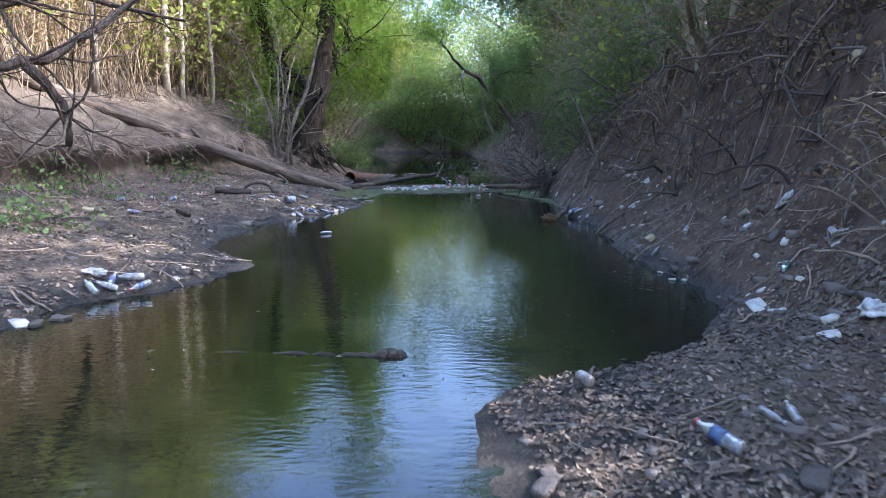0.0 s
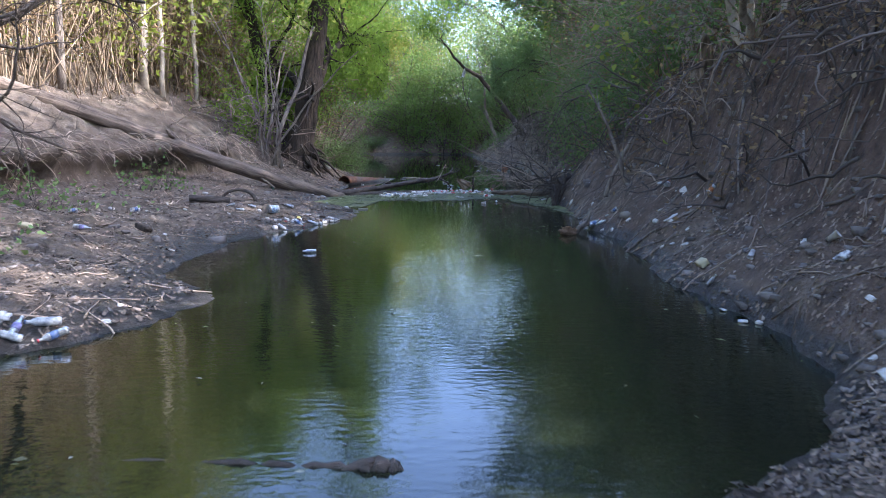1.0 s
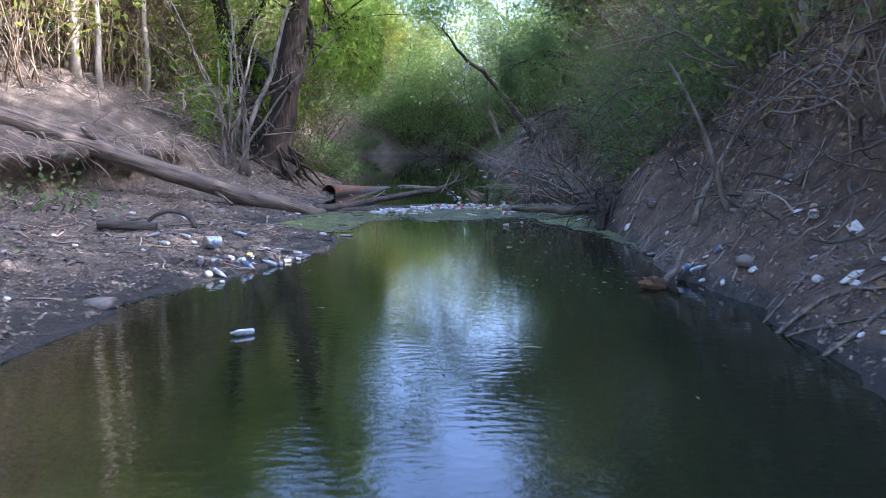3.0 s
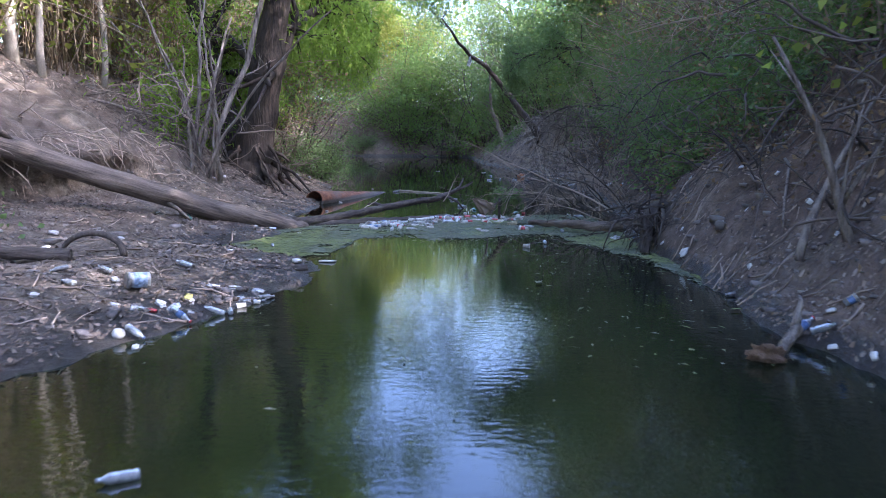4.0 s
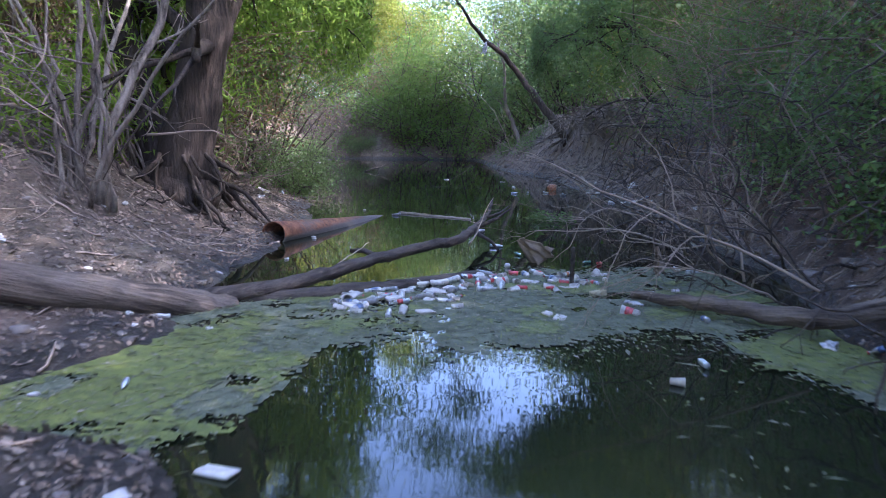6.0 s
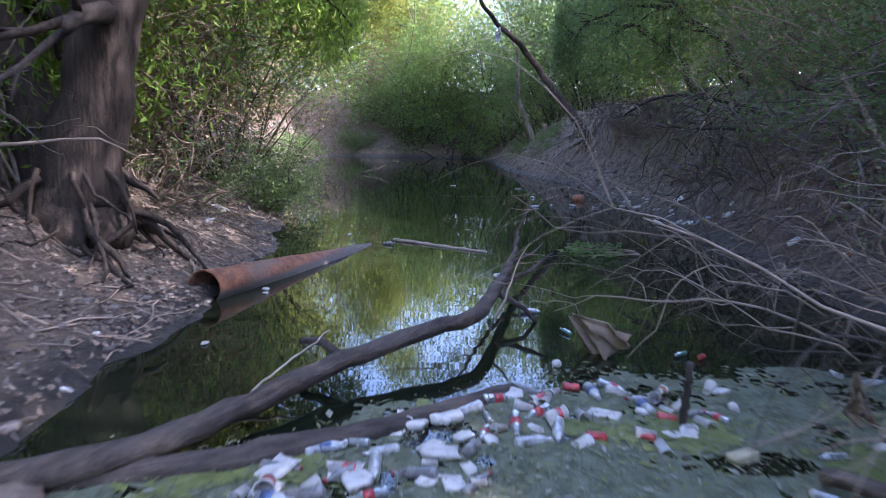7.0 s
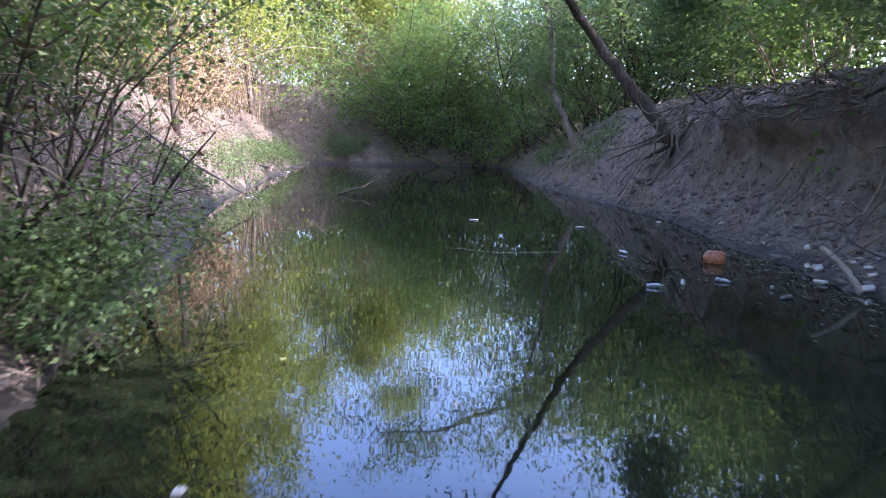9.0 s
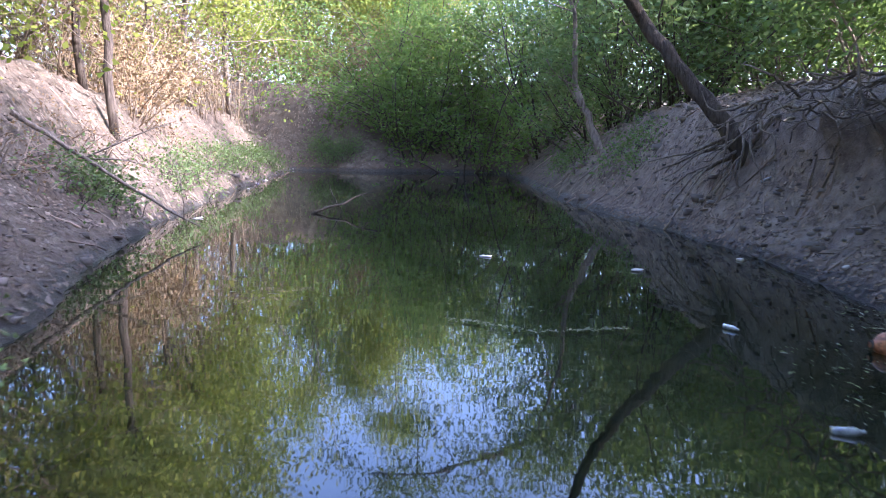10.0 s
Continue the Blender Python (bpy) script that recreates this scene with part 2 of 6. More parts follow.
class Acc:
    """Collects quads of many pieces for one mesh."""

    def __init__(self):
        self.v, self.f, self.n = [], [], 0

    def add(self, v, f):
        self.v.append(np.asarray(v, np.float32)), self.f.append(np.asarray(f, np.int64) + self.n)
        self.n += len(v)

    def build(self, name, mat, parent=None, smooth=True):
        return mesh_obj(name, np.concatenate(self.v), np.concatenate(self.f), mat, parent, smooth)

    def tube(self, pts, radii, sides=6, rng=None, rough=0.0):
        """A tube along points with a radius at each; closed ends."""
        p = np.asarray(pts, float)
        p = np.vstack([p[0], p, p[-1]])
        r = np.concatenate([[radii[0] * 0.02], radii, [radii[-1] * 0.02]])
        d = np.gradient(p[1:-1], axis=0) if len(p) > 3 else np.repeat(p[2:3] - p[1:2], len(p) - 2, 0)
        d = np.vstack([d[0], d, d[-1]])
        d /= np.linalg.norm(d, axis=1, keepdims=True) + 1e-9
        ref = np.array([0.31, 0.23, 0.92]) if abs(d[:, 2]).mean() < 0.8 else np.array([0.9, 0.3, 0.1])
        s = np.cross(d, ref)
        s /= np.linalg.norm(s, axis=1, keepdims=True) + 1e-9
        t = np.cross(d, s)
        an = np.arange(sides) / sides * 2 * np.pi
        rr = r[:, None] * np.ones(sides)
        if rng is not None and rough:
            lobes = 1 + rough * (np.sin(an * 2 + rng.uniform(0, 6)) + 0.7 * np.sin(an * 3 + rng.uniform(0, 6)))
            rr = rr * lobes * (1 + rough * rng.normal(0, 0.5, rr.shape))
        ring = p[:, None] + rr[..., None] * (np.cos(an)[None, :, None] * s[:, None] + np.sin(an)[None, :, None] * t[:, None])
        m = len(p)
        i, j = np.meshgrid(np.arange(m - 1), np.arange(sides), indexing="ij")
        k = (j + 1) % sides
        self.add(ring.reshape(-1, 3), np.stack([i * sides + j, i * sides + k, (i + 1) * sides + k, (i + 1) * sides + j], -1).reshape(-1, 4))

    def leaves(self, c, rng, length=0.09, width=0.022, droop=0.3, spread=0.6):
        """One bent leaf at each centre."""
        c = np.asarray(c, float)
        n = len(c)
        d = rng.normal(0, 1, (n, 3))
        d[:, 2] = d[:, 2] * spread - droop
        d /= np.linalg.norm(d, axis=1, keepdims=True)
        s = np.cross(d, rng.normal(0, 1, (n, 3)))
        s /= np.linalg.norm(s, axis=1, keepdims=True) + 1e-9
        up = np.cross(d, s)
        ln = length * rng.uniform(0.6, 1.35, (n, 1))
        wd = width * rng.uniform(0.7, 1.3, (n, 1))
        v = np.stack([c - d * ln / 2, c + s * wd + up * wd * 0.35 - d * ln * 0.06, c + d * ln / 2 - up * ln * 0.12, c - s * wd + up * wd * 0.35 - d * ln * 0.06], 1)
        self.add(v.reshape(-1, 3), np.arange(4 * n).reshape(n, 4))


def wander(start, way, length, n, wob, rng, pull=(0, 0, 0)):
    """A crooked line of n points."""
    p, d, out = np.array(start, float), np.array(way, float), []
    d /= np.linalg.norm(d)
    for _ in range(n):
        out.append(p.copy())
        d = d + rng.normal(0, wob, 3) + np.array(pull) / n
        d /= np.linalg.norm(d)
        p = p + d * length / (n - 1)
    return np.array(out)


OPEN_L = ((-50, -2.2), (14, -2.9), (20, -2.9), (22, -2.75), (25, -2.45), (26, -3.3), (28, -4.6), (35, -5.2), (42, -6), (45, -5.8), (47, -5.2), (60, -5.0))
OPEN_R = ((-50, 1.9), (8, 1.9), (12, 1.8), (15, 1.6), (17, 1.9), (24, 2.3), (30, 2.2), (34, 1.6), (38, 0.9), (44, 0.6), (45.5, -0.2), (47.0, -5.2), (60, -5.0))

OPEN_L, OPEN_R = np.array(OPEN_L, float), np.array(OPEN_R, float)


def blocked(p, leaf=False):
    """Points in the open air over the creek, where no growth reaches."""
    p = np.atleast_2d(p)
    x, y, z = p[:, 0], p[:, 1], p[:, 2]
    lo, hi = np.interp(y, OPEN_L[:, 0], OPEN_L[:, 1]), np.interp(y, OPEN_R[:, 0], OPEN_R[:, 1])
    clear = np.where((x > 0.8) & (y > 13) & (y < 23), 3.5, 3.8)
    clear = np.where((x > 1.3) & (y > 24.5) & (y < 30), 2.0, clear)
    clear = np.where((x < -1.85) & (y > 19.5) & (y < 26), 2.1, clear)
    over = (x > lo) & (x < hi) & ((z < clear) | (y > 40) & (z < 6))
    slope = (x > -4.1) & (x < -2.4) & (y > 13) & (y < 18.95) & (z < 3.1)
    return over | slope if leaf else over


def grow(acc, start, way, length, radius, depth, rng, tips, kids=4, wob=0.16, pull=(0, 0, 0), taper=0.35, sides=None, spread=0.75):
    """A limb with side limbs; gathers points on the thin twigs for leaves."""
    n = 5 + 2 * depth
    pts = wander(start, way, length, n, wob, rng, pull)
    bad = blocked(pts)
    if bad.any():
        n = int(np.argmax(bad))
        if n < 3:
            return pts
        pts = pts[:n]
    acc.tube(pts, np.linspace(radius, radius * taper, n), sides or (4 + 2 * min(depth, 3)), rng, 0.05 if depth > 1 else 0)
    if depth <= 1:
        tips.extend(pts[1:])
    if depth == 0:
        return pts
    for _ in range(kids):
        k = rng.integers(max(1, n // 3), n)
        d = pts[k] - pts[k - 1]
        d = d / np.linalg.norm(d) + rng.normal(0, spread, 3)
        grow(acc, pts[k], d, length * rng.uniform(0.4, 0.7), radius * (1 - (1 - taper) * k / n) * 0.6, depth - 1, rng, tips, kids, wob * 1.15, pull, taper, None, spread)
    return pts


def part(name, acc, mat, parent, label="", smooth=True):
    ob = acc.build(name, mat, parent, smooth)
    return tagged(ob, label)


def thing(name, label, category, group="", kind="", at=(0, 0, 0)):
    ob = new(name)
    ob.location = at
    return tagged(ob, label, category, group, kind)


def lattice(x, y, seed):
    """Smooth value noise, -1 to 1."""
    xi, yi = np.floor(x).astype(np.int64), np.floor(y).astype(np.int64)
    u, w = x - xi, y - yi
    u, w = u * u * (3 - 2 * u), w * w * (3 - 2 * w)

    def h(i, j):
        k = (i * 374761393 + j * 668265263 + seed * 974634511) & 0x7FFFFFFF
        k = ((k ^ (k >> 13)) * 1274126177) & 0x7FFFFFFF
        return ((k ^ (k >> 16)) & 0xFFFF) / 32767.5 - 1

    return (h(xi, yi) * (1 - u) + h(xi + 1, yi) * u) * (1 - w) + (h(xi, yi + 1) * (1 - u) + h(xi + 1, yi + 1) * u) * w


def rough_noise(x, y, scale, seed, octaves=3):
    return sum(lattice(x / scale * 2**o, y / scale * 2**o, seed + o) / 2**o for o in range(octaves))


# ---- lie of the land: shore lines and bank contours along the creek (y) ----
SHORE_L = ((-40, -3.5), (0, -2.6), (5.3, -2.45), (5.95, -2.36), (6.3, -1.97), (6.75, -1.7), (7.5, -1.66), (8.2, -2.33), (8.8, -2.33), (9.75, -2.24), (10.2, -2.26),
           (10.8, -2.05), (11.15, -1.86), (11.85, -1.5), (12.35, -1.36), (13.0, -1.38), (13.3, -1.45), (13.5, -1.7), (13.6, -2.85), (13.8, -2.9), (14.1, -2.55), (14.6, -2.2), (15.2, -2.2), (15.5, -2.4),
           (16.6, -2.3), (17.2, -2.37), (18.3, -2.35), (19.6, -2.5), (21, -2.53), (22.7, -2.9), (24.5, -3.2), (26.8, -3.7), (29.3, -4.5), (31, -4.9), (34.6, -5.5), (38.6, -6.0), (42, -6.35), (46, -6.6), (120, -14))
SHORE_R = ((-40, 0.3), (3.6, 0.25), (4.2, 0.26), (4.5, 0.33), (4.66, 0.75), (4.87, 1.07), (5.16, 1.47), (5.9, 1.79), (6.5, 1.85), (7.5, 1.82), (8.2, 1.7), (9.3, 1.75), (10.4, 1.85),
           (11.3, 1.62), (12, 1.68), (13, 1.75), (14, 1.68), (15, 1.75), (17, 2.2), (20, 2.4), (24, 2.55), (26, 2.5), (28.7, 2.3), (30, 2.4), (31.3, 2.2), (33, 1.9), (36.4, 1.25), (40, 1.1), (43, 1.1), (48, 0.6), (120, -3))
LEVEL_L = (0.3, 0.5, 0.98, 1.8, 2.4)
BANK_L = ((-40, -4.5, -5.3, -5.9, -6.8, -8.4), (0, -3.6, -4.4, -5.0, -5.9, -7.5), (8, -3.5, -4.7, -4.9, -6.3, -7.8), (11.5, -3.8, -4.85, -5.05, -6.4, -7.8), (13.2, -3.8, -4.75, -4.95, -6.5, -7.8),
          (15.3, -3.4, -4.25, -4.45, -6.2, -7.4), (17, -3.2, -3.7, -4.5, -5.4, -6.8), (18.6, -3.15, -3.45, -4.4, -5.6, -7.0), (20.9, -3.2, -3.9, -4.8, -5.5, -7.0), (23, -3.8, -4.4, -5.0, -5.4, -6.5))
BANK_L += ((26, -4.1, -4.5, -5.1, -5.6, -6.8), (30, -5.1, -5.45, -6.0, -6.6, -7.6), (35, -5.9, -6.2, -6.7, -7.3, -8.3), (40, -6.2, -6.8, -7.7, -8.6, -10), (46, -7.0, -7.4, -8.0, -8.7, -10), (120, -15, -16, -17, -18, -20))
LEVEL_R = (0.2, 0.55, 0.85, 1.3, 1.8, 2.2)
BANK_R = ((-40, 1.9, 2.4, 2.75, 3.0, 3.3, 4), (0, 1.9, 2.4, 2.75, 3.0, 3.3, 4), (7, 2.0, 2.4, 2.65, 2.8, 2.95, 3.4), (9.5, 2.0, 2.45, 2.6, 2.75, 2.88, 3.3), (11, 1.9, 2.15, 2.45, 2.7, 2.85, 3.3), (12.2, 1.9, 2.2, 2.45, 2.65, 2.8, 3.3),
          (14.2, 1.8, 2.0, 2.3, 2.8, 3.3, 4), (16.5, 2.4, 2.8, 3.15, 3.7, 4.3, 5), (19.5, 2.65, 3.0, 3.3, 3.75, 4.3, 5), (22, 2.8, 3.1, 3.3, 3.6, 4.0, 5))
BANK_R += ((25.5, 3.1, 3.3, 3.45, 3.6, 3.9, 5), (29, 2.7, 3.4, 3.55, 3.65, 3.78, 5.5), (31.5, 2.45, 2.75, 3.0, 3.15, 3.3, 5), (33, 2.2, 2.5, 2.7, 2.9, 3.1, 5), (37, 1.5, 1.8, 2.1, 2.5, 3.2, 5),
           (43, 1.3, 1.9, 2.4, 3, 4, 6), (48, 0.8, 1.2, 1.6, 2, 3, 5), (120, 0, 1, 2, 3, 4, 6))


SHORE_L, SHORE_R, BANK_L, BANK_R = (np.array(t, float) for t in (SHORE_L, SHORE_R, BANK_L, BANK_R))


def along(table, y, col=1):
    return np.interp(y, table[:, 0], table[:, col])


def land(x, y):
    """Height of the ground, for arrays."""
    x, y = np.asarray(x, float), np.asarray(y, float)
    wig = 0.07 * rough_noise(x * 0 + 3, y, 0.5, 5, 3)
    left, right = along(SHORE_L, y) + wig, along(SHORE_R, y) - wig
    inside = np.minimum(x - left, right - x)
    z = -0.45 * (1 - np.exp(-np.maximum(inside, 0) / 0.7)) - 0.02
    for side, shore, bank, level in ((-1, left, BANK_L, LEVEL_L), (1, right, BANK_R, LEVEL_R)):
        prev_x, prev_z, rise = shore, np.zeros_like(x), np.full_like(x, -9.0)
        for k, lv in enumerate(level):
            nx = along(bank, y, k + 1)
            nx = np.minimum(nx, prev_x - 0.05) if side < 0 else np.maximum(nx, prev_x + 0.05)
            f = (x - prev_x) / (nx - prev_x)
            rise = np.where((f >= 0) & (f <= 1), prev_z + f * (lv - prev_z), rise)
            rise = np.where(f > 1, lv + np.minimum(np.abs(x - nx) * 0.1, 1.2), rise)
            prev_x, prev_z = nx, np.full_like(x, lv)
        z = np.where(rise > -5, rise, z)
    far = np.clip((y - 47.2) * 0.75 + 0.3 * rough_noise(x, y, 2.0, 31, 2), -1, 3.3)
    z = np.maximum(z, far)
    bank = np.clip(z * 1.4, 0, 1)
    lumps = 0.10 * rough_noise(x, y, 1.1, 11, 3) + 0.06 * rough_noise(x, y, 0.28, 17, 3)
    crumbs = 0.016 * rough_noise(x, y, 0.09, 23, 2)
    lumps = lumps + 0.09 * bank * np.clip(x - 1.2, 0, 1) * rough_noise(x + 0.3 * y, y, 0.45, 19, 3)
    return z + lumps * (0.12 + bank) + crumbs * np.where(z > 0.0, 1.0, 0.2)


def ground_z(x, y):
    return float(land(np.array([x]), np.array([y]))[0])


def steps(*runs):
    out = []
    for a0, b0, h in runs:
        out.extend(np.arange(a0, b0, h))
    return np.array(out)


gx = steps((-70, -20, 5), (-20, -9, 0.6), (-9, -5.6, 0.12), (-5.6, 4.3, 0.05), (4.3, 7, 0.15), (7, 20, 0.8), (20, 71, 5))
gy = steps((-60, -6, 3), (-6, 2.6, 0.3), (2.6, 24, 0.055), (24, 36, 0.085), (36, 54, 0.15), (54, 70, 0.8), (70, 130, 5))
GX, GY = np.meshgrid(gx, gy)
gz = land(GX.ravel(), GY.ravel())
ii, jj = np.meshgrid(np.arange(len(gy) - 1), np.arange(len(gx) - 1), indexing="ij")
base = (ii * len(gx) + jj).ravel()
def ease(t):
    t = np.clip(t, 0, 1)
    return t * t * (3 - 2 * t)


# the turf lips of the undercut banks lean out over the worn faces
px, py = GX.ravel().copy(), GY.ravel()
lip_x = along(BANK_R, py, 5)
px -= 0.55 * (0.55 + 0.45 * rough_noise(px, py, 0.5, 61, 3)) * ease((py - 25.5) / 1.5) * ease((31.6 - py) / 1.0) * ease((gz - 1.15) / 0.4) * ease((lip_x + 1.6 - px) / 1.4) * (px > 0)
lip_x = along(BANK_L, py, 3)
px += 0.5 * (0.7 + 0.5 * rough_noise(px, py, 0.6, 63, 3)) * ease((py - 7.0) / 1.5) * ease((16.6 - py) / 1.0) * ease((gz - 0.62) / 0.3) * ease((px - lip_x + 1.6) / 1.4) * (px < 0)
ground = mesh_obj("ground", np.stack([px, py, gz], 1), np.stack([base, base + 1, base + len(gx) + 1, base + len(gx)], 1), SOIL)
tagged(ground, "grey-brown muddy creek banks strewn with dry leaves", "ground", kind="structure")

wx, wy = np.arange(-14, 8.1, 0.5), np.arange(-30, 56.1, 0.5)
WX, WY = np.meshgrid(wx, wy)
ii, jj = np.meshgrid(np.arange(len(wy) - 1), np.arange(len(wx) - 1), indexing="ij")
base = (ii * len(wx) + jj).ravel()
water = mesh_obj("water", np.stack([WX.ravel(), WY.ravel(), WX.ravel() * 0], 1), np.stack([base, base + 1, base + len(wx) + 1, base + len(wx)], 1), WATER)
tagged(water, "still dark olive creek water reflecting sky and trees", "water", kind="structure")

# ---- trees and bushes ----
def tree(name, label, base, lines, leaf_mat, bark, leaf_count, leaf_size=(0.09, 0.02), crown_r=0.22, droop=0.4, limbs=7, limb_len=1.6, seed=1, depth=2, group="trees by the creek", pull=(0, 0, 0.3), from_part=0.4, kids=4, cap=None):
    """cap: height at x = 5 of the sun-sloped plane that trims the crown to steer sunlight, falling towards the creek.
    lines: trunks, each a list of (x, y, z, radius); limbs and leaves grow from their upper parts.
    """
    rng = np.random.default_rng(seed)
    top = thing(name, label, "tree", group)
    tips = []
    for line in lines:
        ln = np.array(line, float)
        acc = Acc()
        n = 4 * (len(ln) - 1) + 1
        s = np.linspace(0, len(ln) - 1, n)
        p = np.stack([np.interp(s, np.arange(len(ln)), ln[:, k]) for k in range(4)], 1)
        p[1:-1, :3] += rng.normal(0, 0.02, (n - 2, 3))
        acc.tube(p[:, :3], p[:, 3], 14, rng, 0.06)
        part("trunk", acc, bark, top)
        acc = Acc()
        for _ in range(limbs):
            k = rng.integers(int(n * from_part), n)
            d = p[k, :3] - p[k - 1, :3]
            d = d / (np.linalg.norm(d) + 1e-6) + rng.normal(0, 0.8, 3)
            grow(acc, p[k, :3], d, limb_len * rng.uniform(0.6, 1.2), max(p[k, 3] * 0.4, 0.012), depth, rng, tips, kids, 0.16, pull)
        if acc.v:
            tagged(part("branchwork", acc, bark, top), kind="stuff")
    if leaf_count and tips:
        acc = Acc()
        t = np.asarray(tips)
        c = t[rng.integers(0, len(t), leaf_count)] + rng.normal(0, crown_r, (leaf_count, 3)) * (1, 1, 0.9)
        c = c[~blocked(c, True)]
        # leaves above the sun's slope are dropped to shape where sunlight lands
        if cap:
            c = c[c[:, 2] < cap + 0.766 * (c[:, 0] - 5) + 1.1 * rough_noise(c[:, 0], c[:, 1], 1.2, 71, 2)]
        acc.leaves(c, rng, leaf_size[0], leaf_size[1], droop)
        tagged(part("crown", acc, leaf_mat, top), kind="stuff")
    return top


def bush(name, label, centre, size, leaf_mat, leaf_count, stems=26, leaf_size=(0.08, 0.02), seed=1, stem_mat=None, category="bush", group="bushes on the banks", hang=0.0, droop=0.3, clump=0.16, low=0.12):
    """Stems from the ground that fan out, with leaves in clumps along them."""
    rng = np.random.default_rng(seed)
    top = thing(name, label, category, group)
    acc, tips = Acc(), []
    cx, cy = centre
    for _ in range(stems):
        x, y = cx + rng.normal(0, size[0] * 0.22), cy + rng.normal(0, size[1] * 0.22)
        z = ground_z(x, y) - 0.03
        out = np.array([(x - cx) / max(size[0], 0.1) * 1.6 + rng.normal(0, 0.35), (y - cy) / max(size[1], 0.1) * 1.6 + rng.normal(0, 0.35), 1.0])
        grow(acc, (x, y, z), out, size[2] * rng.uniform(0.55, 1.1), 0.008 + 0.005 * size[2] * rng.uniform(0.4, 1), 1, rng, tips, 5, 0.13, (0, 0, -hang), 0.3, 5, 0.55)
    tagged(part("brushwood", acc, stem_mat or TWIG_DARK, top), kind="stuff")
    if leaf_count:
        t = np.asarray(tips)
        t = t[t[:, 2] > low]
        acc = Acc()
        c = t[rng.integers(0, len(t), leaf_count)] + rng.normal(0, clump, (leaf_count, 3))
        c = c[(c[:, 2] > 0.04) & ~blocked(c, True)]
        acc.leaves(c, rng, leaf_size[0], leaf_size[1], droop)
        tagged(part("foliage", acc, leaf_mat, top), kind="stuff")
    return top


# willow at the water's edge: a thick dark leaning trunk and a second one behind
tree("willow_tree", "large willow with dark rough trunk and bright drooping leaves", 0,
     [[(-3.62, 18.95, 0.35, 0.42), (-3.56, 18.95, 0.8, 0.31), (-3.40, 19.0, 1.5, 0.25), (-3.22, 19.05, 2.3, 0.23), (-3.1, 19.2, 3.4, 0.2), (-2.9, 19.4, 5.0, 0.14), (-2.7, 19.6, 6.5, 0.07)],
      [(-3.85, 19.2, 0.5, 0.24), (-4.1, 19.3, 1.5, 0.19), (-4.45, 19.3, 2.8, 0.15), (-4.8, 19.5, 4.6, 0.1), (-5.0, 19.6, 6.2, 0.05)],
      [(-3.22, 19.05, 2.3, 0.13), (-3.0, 20.0, 3.1, 0.1), (-2.7, 21.2, 3.6, 0.07), (-2.4, 22.6, 3.9, 0.03)]],
     GREEN_WILLOW, BARK_DARK, 64000, (0.12, 0.014), 0.24, 0.9, 13, 1.9, 3, 2, pull=(0, 0, -0.2), from_part=0.42)
# low leafy shoots hanging round the willow's trunk
bush("willow_shoots", "young willow shoots with narrow leaves round a trunk", (-3.95, 18.85), (0.5, 0.4, 2.0), GREEN_WILLOW, 3200, 9, (0.13, 0.013), 5, BARK_GREY, "shoots", hang=0.2, droop=0.8)
# pale many-stemmed shrub on the slope before it
shrub_lines = []
shrub_rng = np.random.default_rng(77)
for k in range(11):
    bx, by = -3.8 + shrub_rng.normal(0, 0.14), 17.3 + shrub_rng.normal(0, 0.14)
    dx, dy, hh, rr = shrub_rng.normal(0.05, 0.22), shrub_rng.normal(0.05, 0.15), shrub_rng.uniform(1.6, 3.6), shrub_rng.uniform(0.014, 0.034)
    shrub_lines.append([(bx, by, 0.45, rr), (bx + dx * 0.5, by + dy * 0.5, 0.5 + hh * 0.3, rr * 0.9), (bx + dx * 1.6, by + dy * 1.4, 0.5 + hh * 0.65, rr * 0.7), (bx + dx * 3.0, by + dy * 2.5, 0.5 + hh, rr * 0.4)])
shrub_lines.append([(-3.72, 17.35, 0.5, 0.045), (-3.6, 17.45, 1.2, 0.042), (-3.28, 17.8, 2.2, 0.038), (-2.95, 18.0, 3.4, 0.03)])
tree("bare_shrub", "many-stemmed shrub with grey bare stems on the bank", 0, shrub_lines, GREEN_WILLOW, BARK_GREY, 1500, (0.11, 0.014), 0.2, 0.6, 3, 0.7, 8, 1, "shrubs", from_part=0.1)

# thin saplings on the left rim
for k, (x, y, h, r) in enumerate(((-6.0, 16.6, 6.0, 0.09), (-5.72, 16.75, 5.0, 0.05), (-6.3, 14.2, 6.5, 0.07), (-7.2, 13.0, 6.0, 0.06), (-5.65, 18.3, 6.0, 0.05), (-6.8, 20.5, 6.5, 0.07), (-7.5, 17.5, 7.0, 0.08), (-6.4, 11.6, 6.2, 0.07), (-7.4, 9.4, 6.0, 0.08))):
    z = ground_z(x, y) - 0.06
    tree("sapling", "thin pale-barked sapling among dry brush on the bank", 0, [[(x, y, z, r), (x + 0.05, y, z + h * 0.3, r * 0.85), (x - 0.06, y + 0.1, z + h * 0.6, r * 0.65), (x + 0.1, y, z + h, r * 0.3)]],
         GREEN_YELLOW, BARK_PALE if k in (0, 1, 4) else BARK_GREY, 3200, (0.10, 0.02), 0.3, 0.4, 7, 1.6, 40 + k, 2, "saplings on the rim", from_part=0.45, kids=3)
